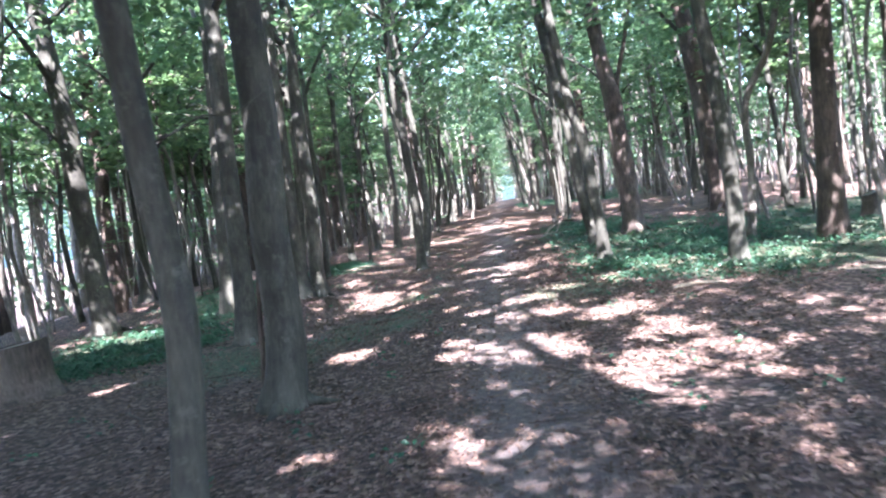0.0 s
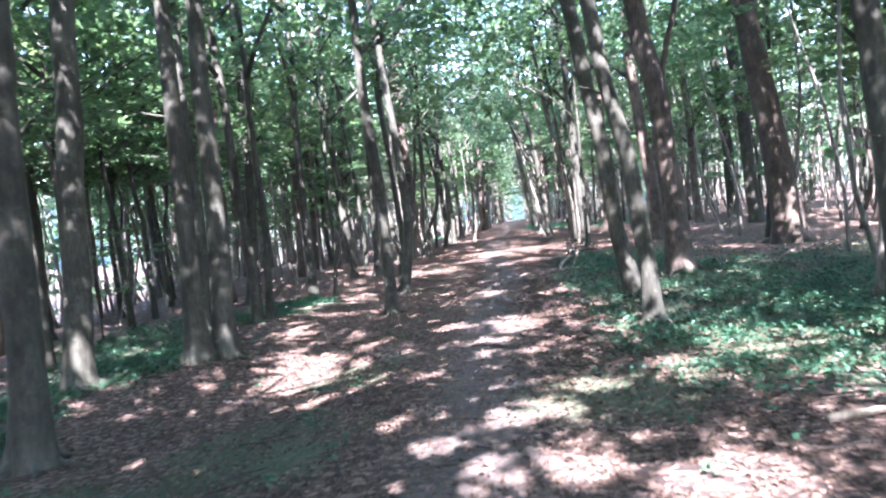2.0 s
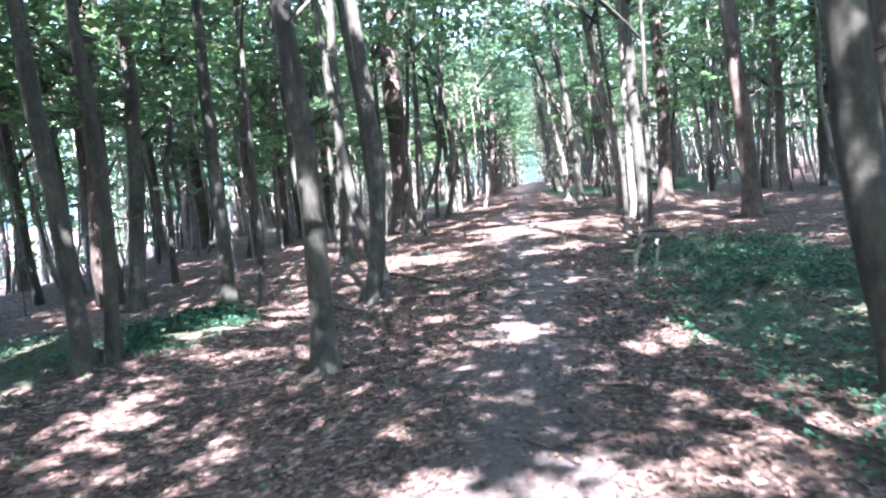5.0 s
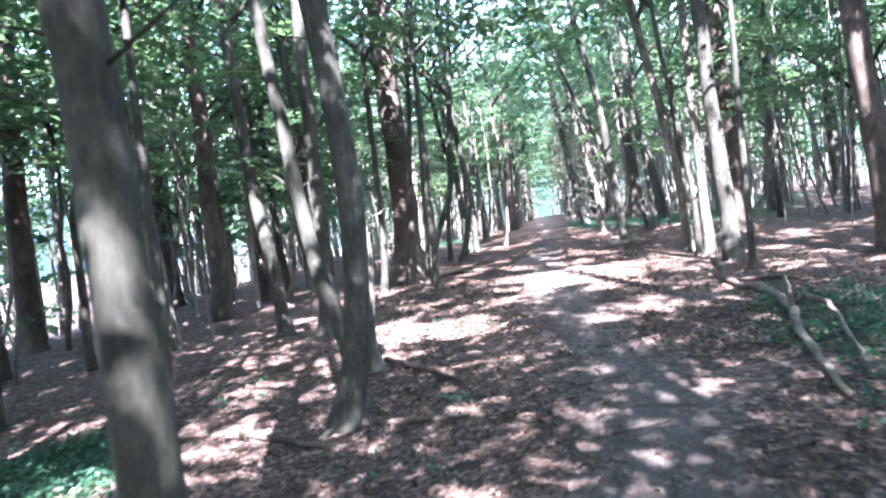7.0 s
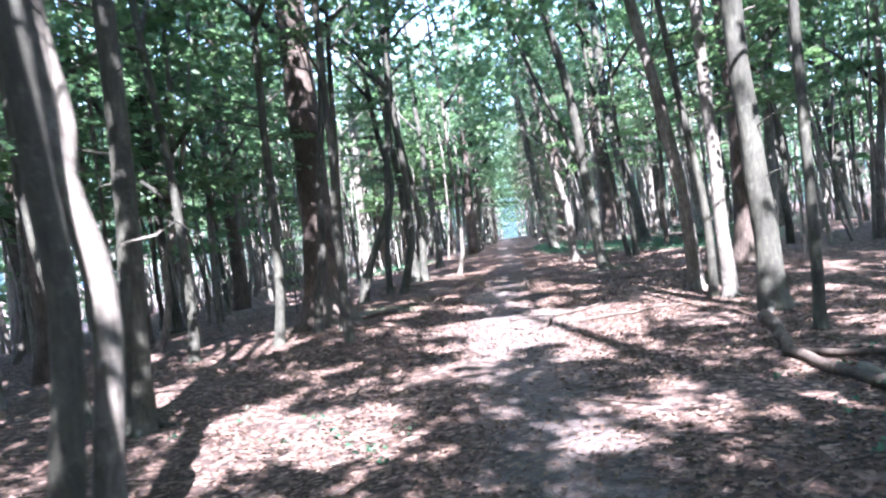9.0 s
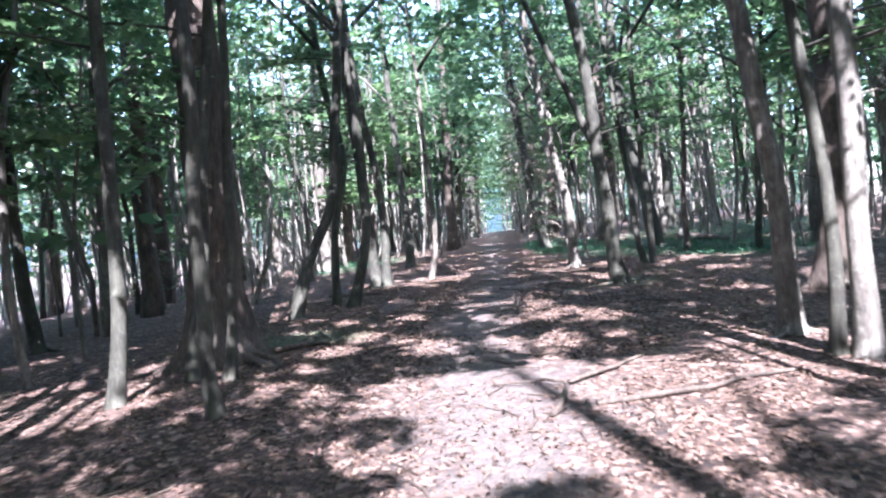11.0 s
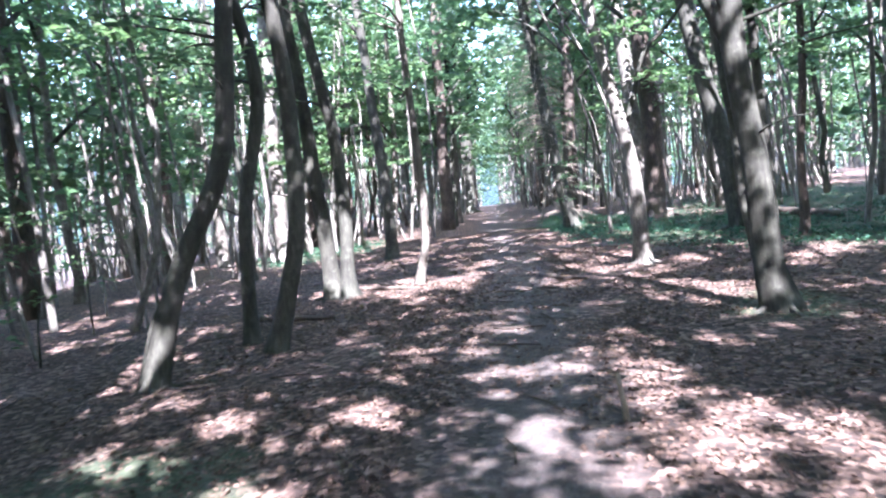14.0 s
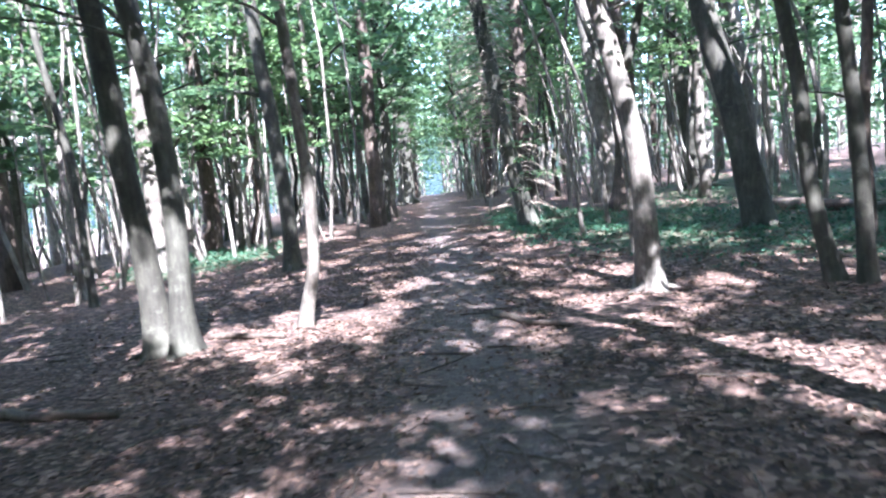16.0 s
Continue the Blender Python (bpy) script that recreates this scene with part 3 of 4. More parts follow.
first_tree = plant(-1.16, 9.08, 0.157, SMOOTH, (1.67, 0.05, 0.02), (3.37, 0.04, 0.01))
plant(-1.04, 6.96, 0.093, SMOOTH, (1.14, 0.08, 0.04), (1.85, 0.03, 0.02), (2.84, -0.04, -0.02))
plant(-4.3, 15.49, 0.159, SMOOTH, (2.62, 0.14, 0.06), (5.52, 0.26, 0.11))
plant(-2.95, 12.9, 0.135, SMOOTH, (1.65, 0.0, 0.0), (3.0, 0.01, 0.0), foot=0.7)
plant(-3.21, 16.3, 0.118, SMOOTH, (0.89, 0.0, -0.01), (1.77, -0.01, -0.01), (3.95, -0.03, -0.02), foot=0.7)
plant(-2.98, 16.55, 0.13, SMOOTH, (0.9, 0.03, 0.02), (1.75, 0.05, 0.03), (3.99, 0.03, 0.01), foot=0.7)
left_tree = plant(-6.9, 15.92, 0.199, SMOOTH, (2.04, -0.08, -0.05), (4.1, -0.17, -0.11), (6.11, -0.33, -0.2))
plant(-9.01, 21.43, 0.164, SMOOTH, (2.32, -0.01, -0), (4.97, -0.12, -0.07))
plant(-1.47, 20.11, 0.101, SMOOTH, (1.02, 0.01, 0), (2, -0.04, -0.02), (2.81, -0.1, -0.04))
fork_tree = plant(-1.82, 23.38, 0.099, SMOOTH, (0.3, 0.07, 0.02), (0.9, 0.15, 0.05), (1.55, 0.17, 0.06), (2.4, 0.14, 0.06), (3.1, 0.09, 0.06), (4.5, -0.04, 0.04))
elbow_tree = plant(-2.04, 25.2, 0.076, PALE_SUNLIT, (0.35, -0.03, -0.02), (0.8, 0.0, 0.0), (1.22, 0.03, 0.02), (1.44, 0.02, 0.01), (1.62, -0.02, -0.01), (1.82, -0.07, -0.04), (2.1, -0.12, -0.06), (2.6, -0.15, -0.08), (3.1, -0.19, -0.09))
fork(elbow_tree, 0.036, (-0.07, -0.04, 1.8), (-0.055, -0.03, 1.98), (-0.045, -0.02, 2.12), (-0.06, -0.03, 2.3), (-0.09, -0.05, 2.5), (-0.12, -0.06, 2.75), (-0.15, -0.07, 3.1), (-0.1, 0.05, 3.9), (0.1, 0.3, 5.0), material=PALE_SUNLIT)
plant(-2.15, 24.9, 0.073, SMOOTH, (0.4, 0.04, 0.03), (0.85, 0.075, 0.05), (1.27, 0.09, 0.06), (1.54, 0.08, 0.05), (1.85, 0.05, 0.03), (2.18, 0.03, 0.02), (2.55, 0.0, 0.0), (3.05, -0.05, -0.02))
plant(-4.05, 28.1, 0.095, SMOOTH, (0.9, -0.09, -0.03), (1.75, -0.2, -0.07), (3.0, -0.29, -0.1), (4.3, -0.36, -0.12))
plant(2.28, 15.93, 0.098, SMOOTH, (0.88, -0.06, 0.01), (1.77, -0.14, 0.03), (2.91, -0.37, 0.08))
plant(2.42, 18.17, 0.117, SMOOTH, (1, -0.21, 0.04), (2.24, -0.34, 0.06), (3.49, -0.56, 0.1))
old_tree = plant(3.51, 20.48, 0.201, ROUGH, (1.55, -0.1, 0.02), (3.1, -0.2, 0.05), (3.89, -0.37, 0.09))
plant(3.9, 13.86, 0.115, SMOOTH, (1.05, -0.01, 0), (2.49, -0.11, 0.03), (3.67, -0.24, 0.07))
plant(6.44, 23.85, 0.28, ROUGH, (2.33, -0.24, 0.07), (4.9, -0.59, 0.19))
plant(4.82, 16.28, 0.068, PALE_SUNLIT, (1.08, 0.08, -0.02), (2.33, 0.08, -0.02), (3.2, 0.48, -0.14))
plant(9.79, 26.65, 0.327, ROUGH, (2.32, -0.03, 0.01), (5.76, -0.31, 0.12))
plant(10.95, 27.33, 0.3, ROUGH, (3.09, -0.11, 0.04), (5.75, -0.38, 0.16))
plant(8.54, 35.96, 0.196, SMOOTH, (3.38, -0.12, 0.03), (6.07, -0.35, 0.08))
plant(8.13, 31.91, 0.206, SMOOTH, (3.17, -0.19, 0.07), (5.43, -0.38, 0.13))
plant(-4.67, 19.55, 0.13, SMOOTH, (1.91, 0.04, 0.03), (3.67, -0, -0))
plant(-4.07, 20.53, 0.095, SMOOTH, (1.45, -0.05, -0.02), (2.46, -0.13, -0.06))
plant(-3.99, 20.91, 0.074, SMOOTH, (1.41, 0.07, 0.03), (3.81, -0.01, -0.01))
plant(-3.3, 27.75, 0.105, SMOOTH, (0.32, 0.01, 0.01), (0.8, 0.02, 0.01), (1.28, 0.03, 0.01), (1.75, 0.05, 0.03), (2.23, 0.04, 0.02), (2.7, 0.02, 0.01), (3.64, 0.02, 0.01))
plant(-10.01, 30.47, 0.21, ROUGH, (3.09, 0.03, 0.02), (7.79, 0.23, 0.13))
plant(-10.63, 36.77, 0.294, ROUGH, (4.28, 0.04, 0.02), (8.36, 0.11, 0.05))
plant(-5.61, 24.18, 0.113, SMOOTH, (1.41, 0.1, 0.07), (3.13, 0.18, 0.13), (4.15, 0.17, 0.12))
plant(-4.01, 23.87, 0.093, SMOOTH, (1.28, -0.02, -0.01), (2.89, -0.06, -0.03), (3.83, -0.05, -0.03))
plant(-3.42, 23.59, 0.044, SMOOTH, (0.94, 0.05, 0.02), (1.7, 0.04, 0.02))
plant(-11.79, 31.53, 0.188, SMOOTH, (2.85, -0.04, -0.03), (5.7, -0.06, -0.04))
plant(2.44, 32.37, 0.092, PALE_SUNLIT, (0.92, -0.05, 0.01), (1.42, -0.1, 0.03), (1.84, -0.17, 0.05), (2.69, -0.3, 0.09), (4.15, -0.58, 0.13))
plant(2.44, 31.48, 0.054, SMOOTH, (1.41, -0.06, 0.01), (2.22, -0.18, 0.05))
plant(2.61, 31.41, 0.086, PALE_SUNLIT, (1.24, -0.05, 0.01), (3.03, -0.11, 0.03))
plant(2.64, 29.94, 0.126, SMOOTH, (1.19, -0.05, 0.02), (2.96, -0.15, 0.05))
plant(3.86, 34.8, 0.183, ROUGH, (2.12, 0.05, -0.02), (4.54, -0.07, 0.02))
plant(2.55, 28.52, 0.049, SMOOTH, (1.16, 0.01, -0), (1.9, -0, 0))
plant(9.88, 45.03, 0.205, SMOOTH, (3.23, -0.14, 0.06), (6.72, -0.47, 0.2))
plant(4.61, 29.07, 0.179, ROUGH, (1.71, -0.12, 0.04), (3.58, -0.31, 0.1))
parted_tree = plant(1.8, 37.44, 0.108, SMOOTH, (0.35, -0.08, 0.02), (0.8, -0.12, 0.03), (1.3, -0.17, 0.05), (1.85, -0.235, 0.07), (2.3, -0.29, 0.08), (3.1, -0.36, 0.09), (4.2, -0.5, 0.11), (5.5, -0.8, 0.14))
fork(parted_tree, 0.072, (-0.24, 0.07, 1.95), (-0.31, 0.09, 2.2), (-0.42, 0.11, 2.45), (-0.56, 0.15, 2.8), (-0.76, 0.2, 3.3), (-1.05, 0.26, 4.0), (-1.5, 0.3, 5.2))
bright_tree = plant(1.47, 41.3, 0.094, PALE_SUNLIT, (1.25, -0.08, 0.01), (2.34, -0.29, 0.06), (3.43, -0.51, 0.1), foot=0.75)
twiggy_tree = plant(1.35, 48.61, 0.147, SMOOTH, (1.81, -0.37, 0.04), (4.18, -0.71, 0.09))
plant(-4.48, 31.4, 0.065, SMOOTH, (0.94, 0, 0), (2.64, -0.09, -0.04), (4.16, -0.25, -0.12))
plant(-3.4, 31.72, 0.065, SMOOTH, (0.94, 0.07, 0.05), (1.92, 0.06, 0.05))
plant(-6.89, 35.94, 0.096, SMOOTH, (1.05, -0.09, -0.07), (2.29, -0.14, -0.11))
plant(-3.24, 33.7, 0.285, ROUGH, (2.27, -0.02, -0.01), (5.21, -0.12, -0.03), foot=1.0)
plant(-3.07, 32.5, 0.062, SMOOTH, (0.5, 0.06, 0.02), (0.83, 0.13, 0.06), (1.34, 0.17, 0.09), (1.88, 0.18, 0.1), (2.28, 0.22, 0.12))
plant(-2.65, 32.4, 0.048, SMOOTH, (0.67, 0.05, 0.03), (1.46, 0.08, 0.04), (2.1, 0.1, 0.05), (2.79, 0.12, 0.06))
plant(-2.19, 30.9, 0.056, SMOOTH, (0.15, -0.02, 0.0), (0.3, -0.04, -0.01), (0.8, -0.03, -0.01), (1.45, -0.05, -0.02), (2.05, -0.02, -0.01), (2.65, -0.03, -0.01))
plant(-13.18, 49.49, 0.354, ROUGH, (3.94, -0.33, -0.19), (6.68, -0.34, -0.2))
plant(-7.62, 50.14, 0.14, PALE_SUNLIT, (2.46, -0.14, -0.05), (4.87, -0.63, -0.2), (8.14, -1.23, -0.39))
leaning_tree = plant(-3.3, 36.95, 0.086, SMOOTH, (0.81, 0.21, 0.1), (1.84, 0.6, 0.3), (3.19, 0.74, 0.37))
plant(-2.97, 38.4, 0.072, SMOOTH, (1.16, 0.02, 0.01), (2.45, 0.23, 0.08), (3.49, 0.06, 0.02))
plant(-2.58, 37.98, 0.084, SMOOTH, (1.11, 0.23, 0.07), (2.24, 0.26, 0.08), (3.35, 0.17, 0.05))
plant(-2.72, 41.08, 0.1, SMOOTH, (1.1, -0.09, -0.03), (2.24, -0.17, -0.07), (2.9, -0.25, -0.1), foot=1.0)
plant(-2.51, 40.97, 0.089, SMOOTH, (1.06, 0.04, 0.02), (2.11, -0.01, -0), (2.85, -0.15, -0.06), foot=1.0)
plant(-5.66, 48.89, 0.177, PALE_SUNLIT, (1.42, -0.02, -0.01), (3.21, -0.02, -0.01))
plant(-1.6, 41.53, 0.056, PALE_SUNLIT, (0.64, 0.13, 0.03), (1.74, 0.11, 0.02), (2.58, 0.05, 0.01))
plant(-2.58, 46.07, 0.112, SMOOTH, (1.29, -0.04, -0.01), (3.54, -0.23, -0.05))
plant(-10.59, 51.35, 0.16, SMOOTH, (2.62, -0, -0), (3.89, -0.15, -0.08))
plant(-9.18, 50.25, 0.128, SMOOTH, (2.73, 0.08, 0.04), (4.52, -0.27, -0.13), (6.83, -0.63, -0.29))
plant(3.41, 49.71, 0.25, ROUGH, (1.37, 0.12, -0.03), (3.59, -0.03, 0.01))
plant(3.78, 52.74, 0.233, PALE_SUNLIT, (1.73, -0.04, 0.01), (4.81, -0.32, 0.07))
plant(3.87, 44.58, 0.178, SMOOTH, (1.51, -0.23, 0.1), (3.01, -0.56, 0.25))
plant(6.44, 53.81, 0.225, SMOOTH, (1.94, -0.24, 0.09), (4.81, -0.57, 0.21))
plant(2.81, 40.83, 0.066, SMOOTH, (0.88, -0.14, 0.08), (1.65, -0.19, 0.1), (2.24, -0.28, 0.15))
plant(2.93, 40.58, 0.061, SMOOTH, (0.86, -0.03, 0.02), (1.72, -0.08, 0.05), (2.14, -0.11, 0.06))
plant(-1.65, 67.46, 0.325, SMOOTH, (2.78, 0.05, 0), (5.24, -0.11, -0))
plant(-6.52, 56.59, 0.142, SMOOTH, (3.7, 0.18, 0.05), (5.96, 0.1, 0.03))
plant(-5.13, 44.98, 0.054, SMOOTH, (1.73, -0.05, -0.02), (3.37, -0.24, -0.12))
plant(2.0, 43.8, 0.034, PALE_SUNLIT, (1.4, -0.1, 0.0), (3.0, -0.5, 0.1), (4.6, -1.1, 0.15))
plant(1.75, 45.6, 0.03, PALE_SUNLIT, (1.6, -0.2, 0.05), (3.2, -0.6, 0.1), (4.8, -1.25, 0.1))
plant(2.35, 46.6, 0.036, PALE_SUNLIT, (1.5, -0.15, 0.0), (3.4, -0.7, 0.1), (5.0, -1.4, 0.2))

fork(fork_tree, 0.076, (0.1, 0.03, 0.4), (0.02, 0.06, 0.72), (-0.06, 0.1, 0.95), (-0.15, 0.13, 1.22), (-0.2, 0.14, 1.5), (-0.27, 0.15, 1.95), (-0.32, 0.15, 2.4), (-0.4, 0.15, 3.0), (-0.5, 0.15, 4.0), (-0.6, 0.15, 5.2))
fork(first_tree, 0.026, (-0.2, -0.03, -0.05), (-0.17, -0.02, 0.3), (-0.15, 0.0, 0.8), (-0.1, 0.0, 1.35), (-0.05, 0.0, 1.7), material=ROUGH)
fork(old_tree, 0.066, (-0.22, 0.05, 2.5), (-0.2, 0.04, 2.8), (-0.07, 0.01, 3.6), (0.13, -0.03, 4.35), (0.4, -0.08, 5.6), material=ROUGH)
fork(left_tree, 0.05, (-0.12, -0.07, 3.2), (-0.2, -0.12, 3.5), (-0.57, -0.35, 3.97), (-0.89, -0.55, 4.44), (-1.37, -0.84, 4.65))
fork(leaning_tree, 0.026, (0.17, 0.08, 0.82), (0.07, 0.04, 0.62), (0.02, 0.01, 0.5), (-0.07, -0.03, 0.17), (-0.1, -0.05, -0.03))
fork(bright_tree, 0.036, (-0.12, 0.02, 1.9), (0.0, 0.0, 2.3), (0.13, -0.03, 2.78), (0.48, -0.1, 3.15), (0.9, -0.2, 3.8))

plant(4.1, 42.5, 0.062, ROUGH, (1.2, -0.03, 0.0), (2.4, 0.02, 0.0), (4.0, 0.04, 0.0))
plant(7.8, 53.8, 0.27, PALE_SUNLIT, (1.5, -0.1, 0.0), (3.5, -0.35, 0.0), (7.0, -0.8, 0.0))
for k in range(16):                                  # unseen trees added behind the start, to carry the shading leaf roof
    plant(0.9 + (-1, 1)[k % 2] * (2.0 + 0.55 * (k % 5)), -9.5 + 0.78 * k, 0.09 + 0.02 * (k % 4), SMOOTH, (3.0, 0.1 * (k % 3 - 1), 0.1))

# the roof of leaves over the path: twig layers of the trees beside it, set along the sun's rays to shape the flecks
rl = random.Random(21)
feet = np.array([(a, c) for a, c, _, _ in ROOFED])
reach_x, reach_y = to_sun.x / to_sun.z, to_sun.y / to_sun.z
made = 0
while made < 350000:
    # extra leaves over the left of the start, to darken the floor there
    px, py = (rl.uniform(-6, 0), rl.uniform(1, 14)) if rl.random() < 0.1 else (rl.uniform(-10.5, 13.5), rl.uniform(-3, 55))
    rim = min((px + 10.5) / 3, (13.5 - px) / 4, (py + 3) / 5)
    if px < -7 and py > 50 or rl.random() > rim or sunny(px, py) and rl.random() > 0.05:
        continue
    gz = height(px, py)
    if not (36 < py < 39.4 and px < 1 or py < 13.6 and px < -1) and rl.random() < 0.1 + 0.04 * max(px - 5, 0):
        continue                                     # thicker roof, added to darken two spots
    for j in range(5):
        h = rl.uniform(4.6, 13.5)
        x, y = px + reach_x * h, py + reach_y * h
        if noise.noise((x * 0.55, y * 0.55, h * 1.5)) > 0.02:
            break
    d2 = (feet[:, 0] - x) ** 2 + (feet[:, 1] - y) ** 2
    i = int(d2.argmin())
    if d2[i] > 20:
        continue
    tree, wide, th0 = ROOFED[i][2], rl.uniform(0.2, 0.5), rl.uniform(0, 6.28)
    for j in range(rl.randrange(4, 11)):             # one flat twig layer
        u, v = rl.uniform(-1, 1) * wide, rl.uniform(-0.5, 0.5) * wide
        ox, oy = u * math.cos(th0) - v * math.sin(th0), u * math.sin(th0) + v * math.cos(th0)
        oz = rl.gauss(0, 0.03) - 0.14 * abs(u)
        if sunny(px + ox - reach_x * oz, py + oy - reach_y * oz) and rl.random() > 0.02:
            continue
        ROOFED[i][3].append((x + ox - tree.location.x, y + oy - tree.location.y, gz + h + oz - tree.location.z))
        made += 1
for _, _, tree, cloud in ROOFED:
    if cloud:
        part("crown", leaves_mesh("crown", cloud, 0.17, 0.55, LEAF), LEAF, tree)

# a bush of dead hanging twigs round one stem
tv, tf = [], []
for a in range(620):
    th, z0, n = rl.uniform(0, 6.28), rl.uniform(1.8, 7.2) if a > 60 else rl.uniform(0.25, 1.5), rl.uniform(0.4, 1.3)
    x0, y0 = spline([(0, 0, 0), (1.8, -0.37, 0.04), (4.2, -0.71, 0.09), (7.4, -1.1, 0.1)], z0)
    i, r = len(tv), rl.uniform(0.005, 0.011)
    for u in (0, 0.35, 0.7, 1.0):
        c = (x0 + math.cos(th) * n * u, y0 + math.sin(th) * n * u, z0 + n * (0.35 * u - 0.75 * u * u) + rl.uniform(-0.03, 0.03))
        for k in range(3):
            tv.append((c[0] + r * (1.1 - u) * math.cos(k * 2.09), c[1] + r * (1.1 - u) * math.sin(k * 2.09) * 0.6, c[2] + r * (1.1 - u) * math.sin(k * 2.09)))
    for lv in range(3):
        for k in range(3):
            c = (k + 1) % 3
            tf.append((i + lv * 3 + k, i + lv * 3 + c, i + lv * 3 + 3 + c, i + lv * 3 + 3 + k))
part("dry_brush", mesh_of("dry_brush", tv, tf, DEADWOOD), DEADWOOD, twiggy_tree, "mass of thin dry twigs")

# ---------------------------------------------------------------- the wood behind them


def pole(seed, r, tall, low, radius, count, per, size):
    """A slim woodland tree, to be copied."""
    rd = random.Random(seed)
    line, radii = [], []
    ax, ay, bow = rd.uniform(-0.7, 0.3), rd.uniform(-0.4, 0.4), rd.uniform(-0.9, 0.9)
    for a in range(13):
        u = a / 12
        h = tall * u ** 1.3 - (0.25 if a == 0 else 0)
        line.append((ax * u + bow * math.sin(3.0 * u) * 0.5 + 0.09 * rd.uniform(-1, 1), ay * u + 0.3 * bow * math.sin(2.4 * u), h))
        radii.append(max(0.012, r * (1.05 - 0.75 * u)))
    kind = (PALE_SUNLIT, SMOOTH, PALE_SUNLIT, ROUGH)[seed % 4]
    tree = tagged(new("tree"), "slim woodland tree with thin green leaf layers", "tree", "poles of the wood")
    part("trunk", tube("trunk", line, radii, 7, kind, seed * 1.9, 3, 0.35, 0.05), kind, tree)
    limbs, leaves = crown_kit(seed + 90, min(tall - low, 7.5), radius, count, per, 0.0, size)
    i = min(range(13), key=lambda a: abs(line[a][2] - low))
    part("crown", leaves, LEAF, tree).location = (line[i][0], line[i][1], low)
    for me in limbs[:3]:
        part("limb", me, kind, tree).location = (line[i][0], line[i][1], low)
    return tree


POLES = [pole(1 + k, (0.07, 0.1, 0.055, 0.15, 0.085, 0.12, 0.2, 0.065)[k], (9, 12, 8, 14, 10, 13, 15, 8.5)[k], (3.2, 2.8, 3.6, 3.0, 3.4, 2.8, 3.6, 2.2)[k],
              (1.7, 2.1, 1.6, 2.6, 1.9, 2.3, 2.9, 1.7)[k], 34, 36, 0.165) for k in range(8)]
rf = random.Random(5)
spots = []


def sow(count, x0, x1, y0, y1, gap, ok):
    made = tries = 0
    while made < count and tries < count * 40:
        tries += 1
        x, y = rf.uniform(x0, x1), rf.uniform(y0, y1)
        if ok(x, y) and all((x - a) ** 2 + (y - b) ** 2 > gap * gap for a, b in ALONG + spots):
            spots.append((x, y))
            made += 1


def clear(x, y):
    d = abs(x - track(y))
    if y < 3:
        return d > 1.6
    if y < 30:
        return x < -6.0 or x > 5.5
    if y < 53:
        return x < -4.8 or x > 4.8
    return d > 1.25


# unseen poles added behind the start, so that their crowns shade it
sow(22, -15, 15, -18, 6, 1.6, lambda x, y: abs(x) > 6.0)
sow(18, -14, -6, 8, 26, 1.2, clear)
sow(5, -13, -7, 7, 22, 0.9, clear)
sow(3, -12, -6.5, 27, 37, 0.9, clear)
sow(6, 6, 13, 38, 52, 0.9, clear)
sow(50, -15, -4.8, 8, 54, 1.15, clear)
sow(50, 4.8, 20, 8, 54, 1.3, clear)
sow(48, -6, 5, 51, 80, 0.8, clear)
sow(26, -12, 14, 53, 80, 0.9, clear)
first = set()
for a, (x, y) in enumerate(spots):
    # nearer poles take the dark barks, in place of shade cast on them
    k = rf.choice((0, 2, 4, 6)) if y < 30 else rf.randrange(8)
    m = pose(x, y, height(x, y), 0, 0, rf.uniform(0, 360))
    if k not in first:
        first.add(k)
        POLES[k].matrix_basis = m
    else:
        copy_thing(POLES[k], m)
rt = random.Random(31)
for a in range(16):                                  # leafy trees added beside the start, mostly unseen, to cut sky light on the floor
    x, y = rt.uniform(-10.5, -6.2), rt.uniform(0.5, 12.5)
    copy_thing(POLES[7 if a % 3 else 3], pose(x, y, height(x, y), 0, 0, rt.uniform(0, 360)))
# more of these screening trees on the right
for a in range(15):
    x, y = rt.uniform(7.5, 15.5), rt.uniform(-1, 12.5)
    copy_thing(POLES[(3, 5, 1)[a % 3]], pose(x, y, height(x, y), 0, 0, rt.uniform(0, 360)))


def sapling(seed, tall):
    """A knee- to head-high young beech with flat leafy twigs."""
    rd = random.Random(seed)
    tree = tagged(new("sapling"), "young leafy beech sapling with flat green twigs", "sapling", "saplings under the trees")
    line = [(0.08 * math.sin(k) * k / 3, 0.06 * math.cos(k * 1.7) * k / 3, tall * k / 5 - (0.1 if k == 0 else 0)) for k in range(6)]
    part("stem", tube("stem", line, [0.014, 0.012, 0.01, 0.008, 0.006, 0.003], 6, SMOOTH, seed), SMOOTH, tree)
    cloud = [spray((line[j][0] + rd.uniform(-0.3, 0.3), line[j][1] + rd.uniform(-0.3, 0.3), line[j][2] + rd.uniform(-0.1, 0.15)), rd.uniform(0.25, 0.5), 34, 0.2) for j in (2, 3, 3, 4, 4, 5)]
    part("leaves", leaves_mesh("leaves", np.concatenate(cloud), 0.075, 0.4, LEAF), LEAF, tree)
    return tree


young = [sapling(3, 1.9), sapling(8, 2.6), sapling(14, 1.4)]
places = [(1.15, 48.2), (1.6, 49.0), (-4.6, 36.5), (-5.2, 38.4)]
while len(places) < 34:
    x, y = rf.uniform(-13, 14), rf.uniform(16, 62)
    if (x < -5.2 or x > 5.5 or y > 52 and abs(x - track(y)) > 1.6):
        places.append((x, y))
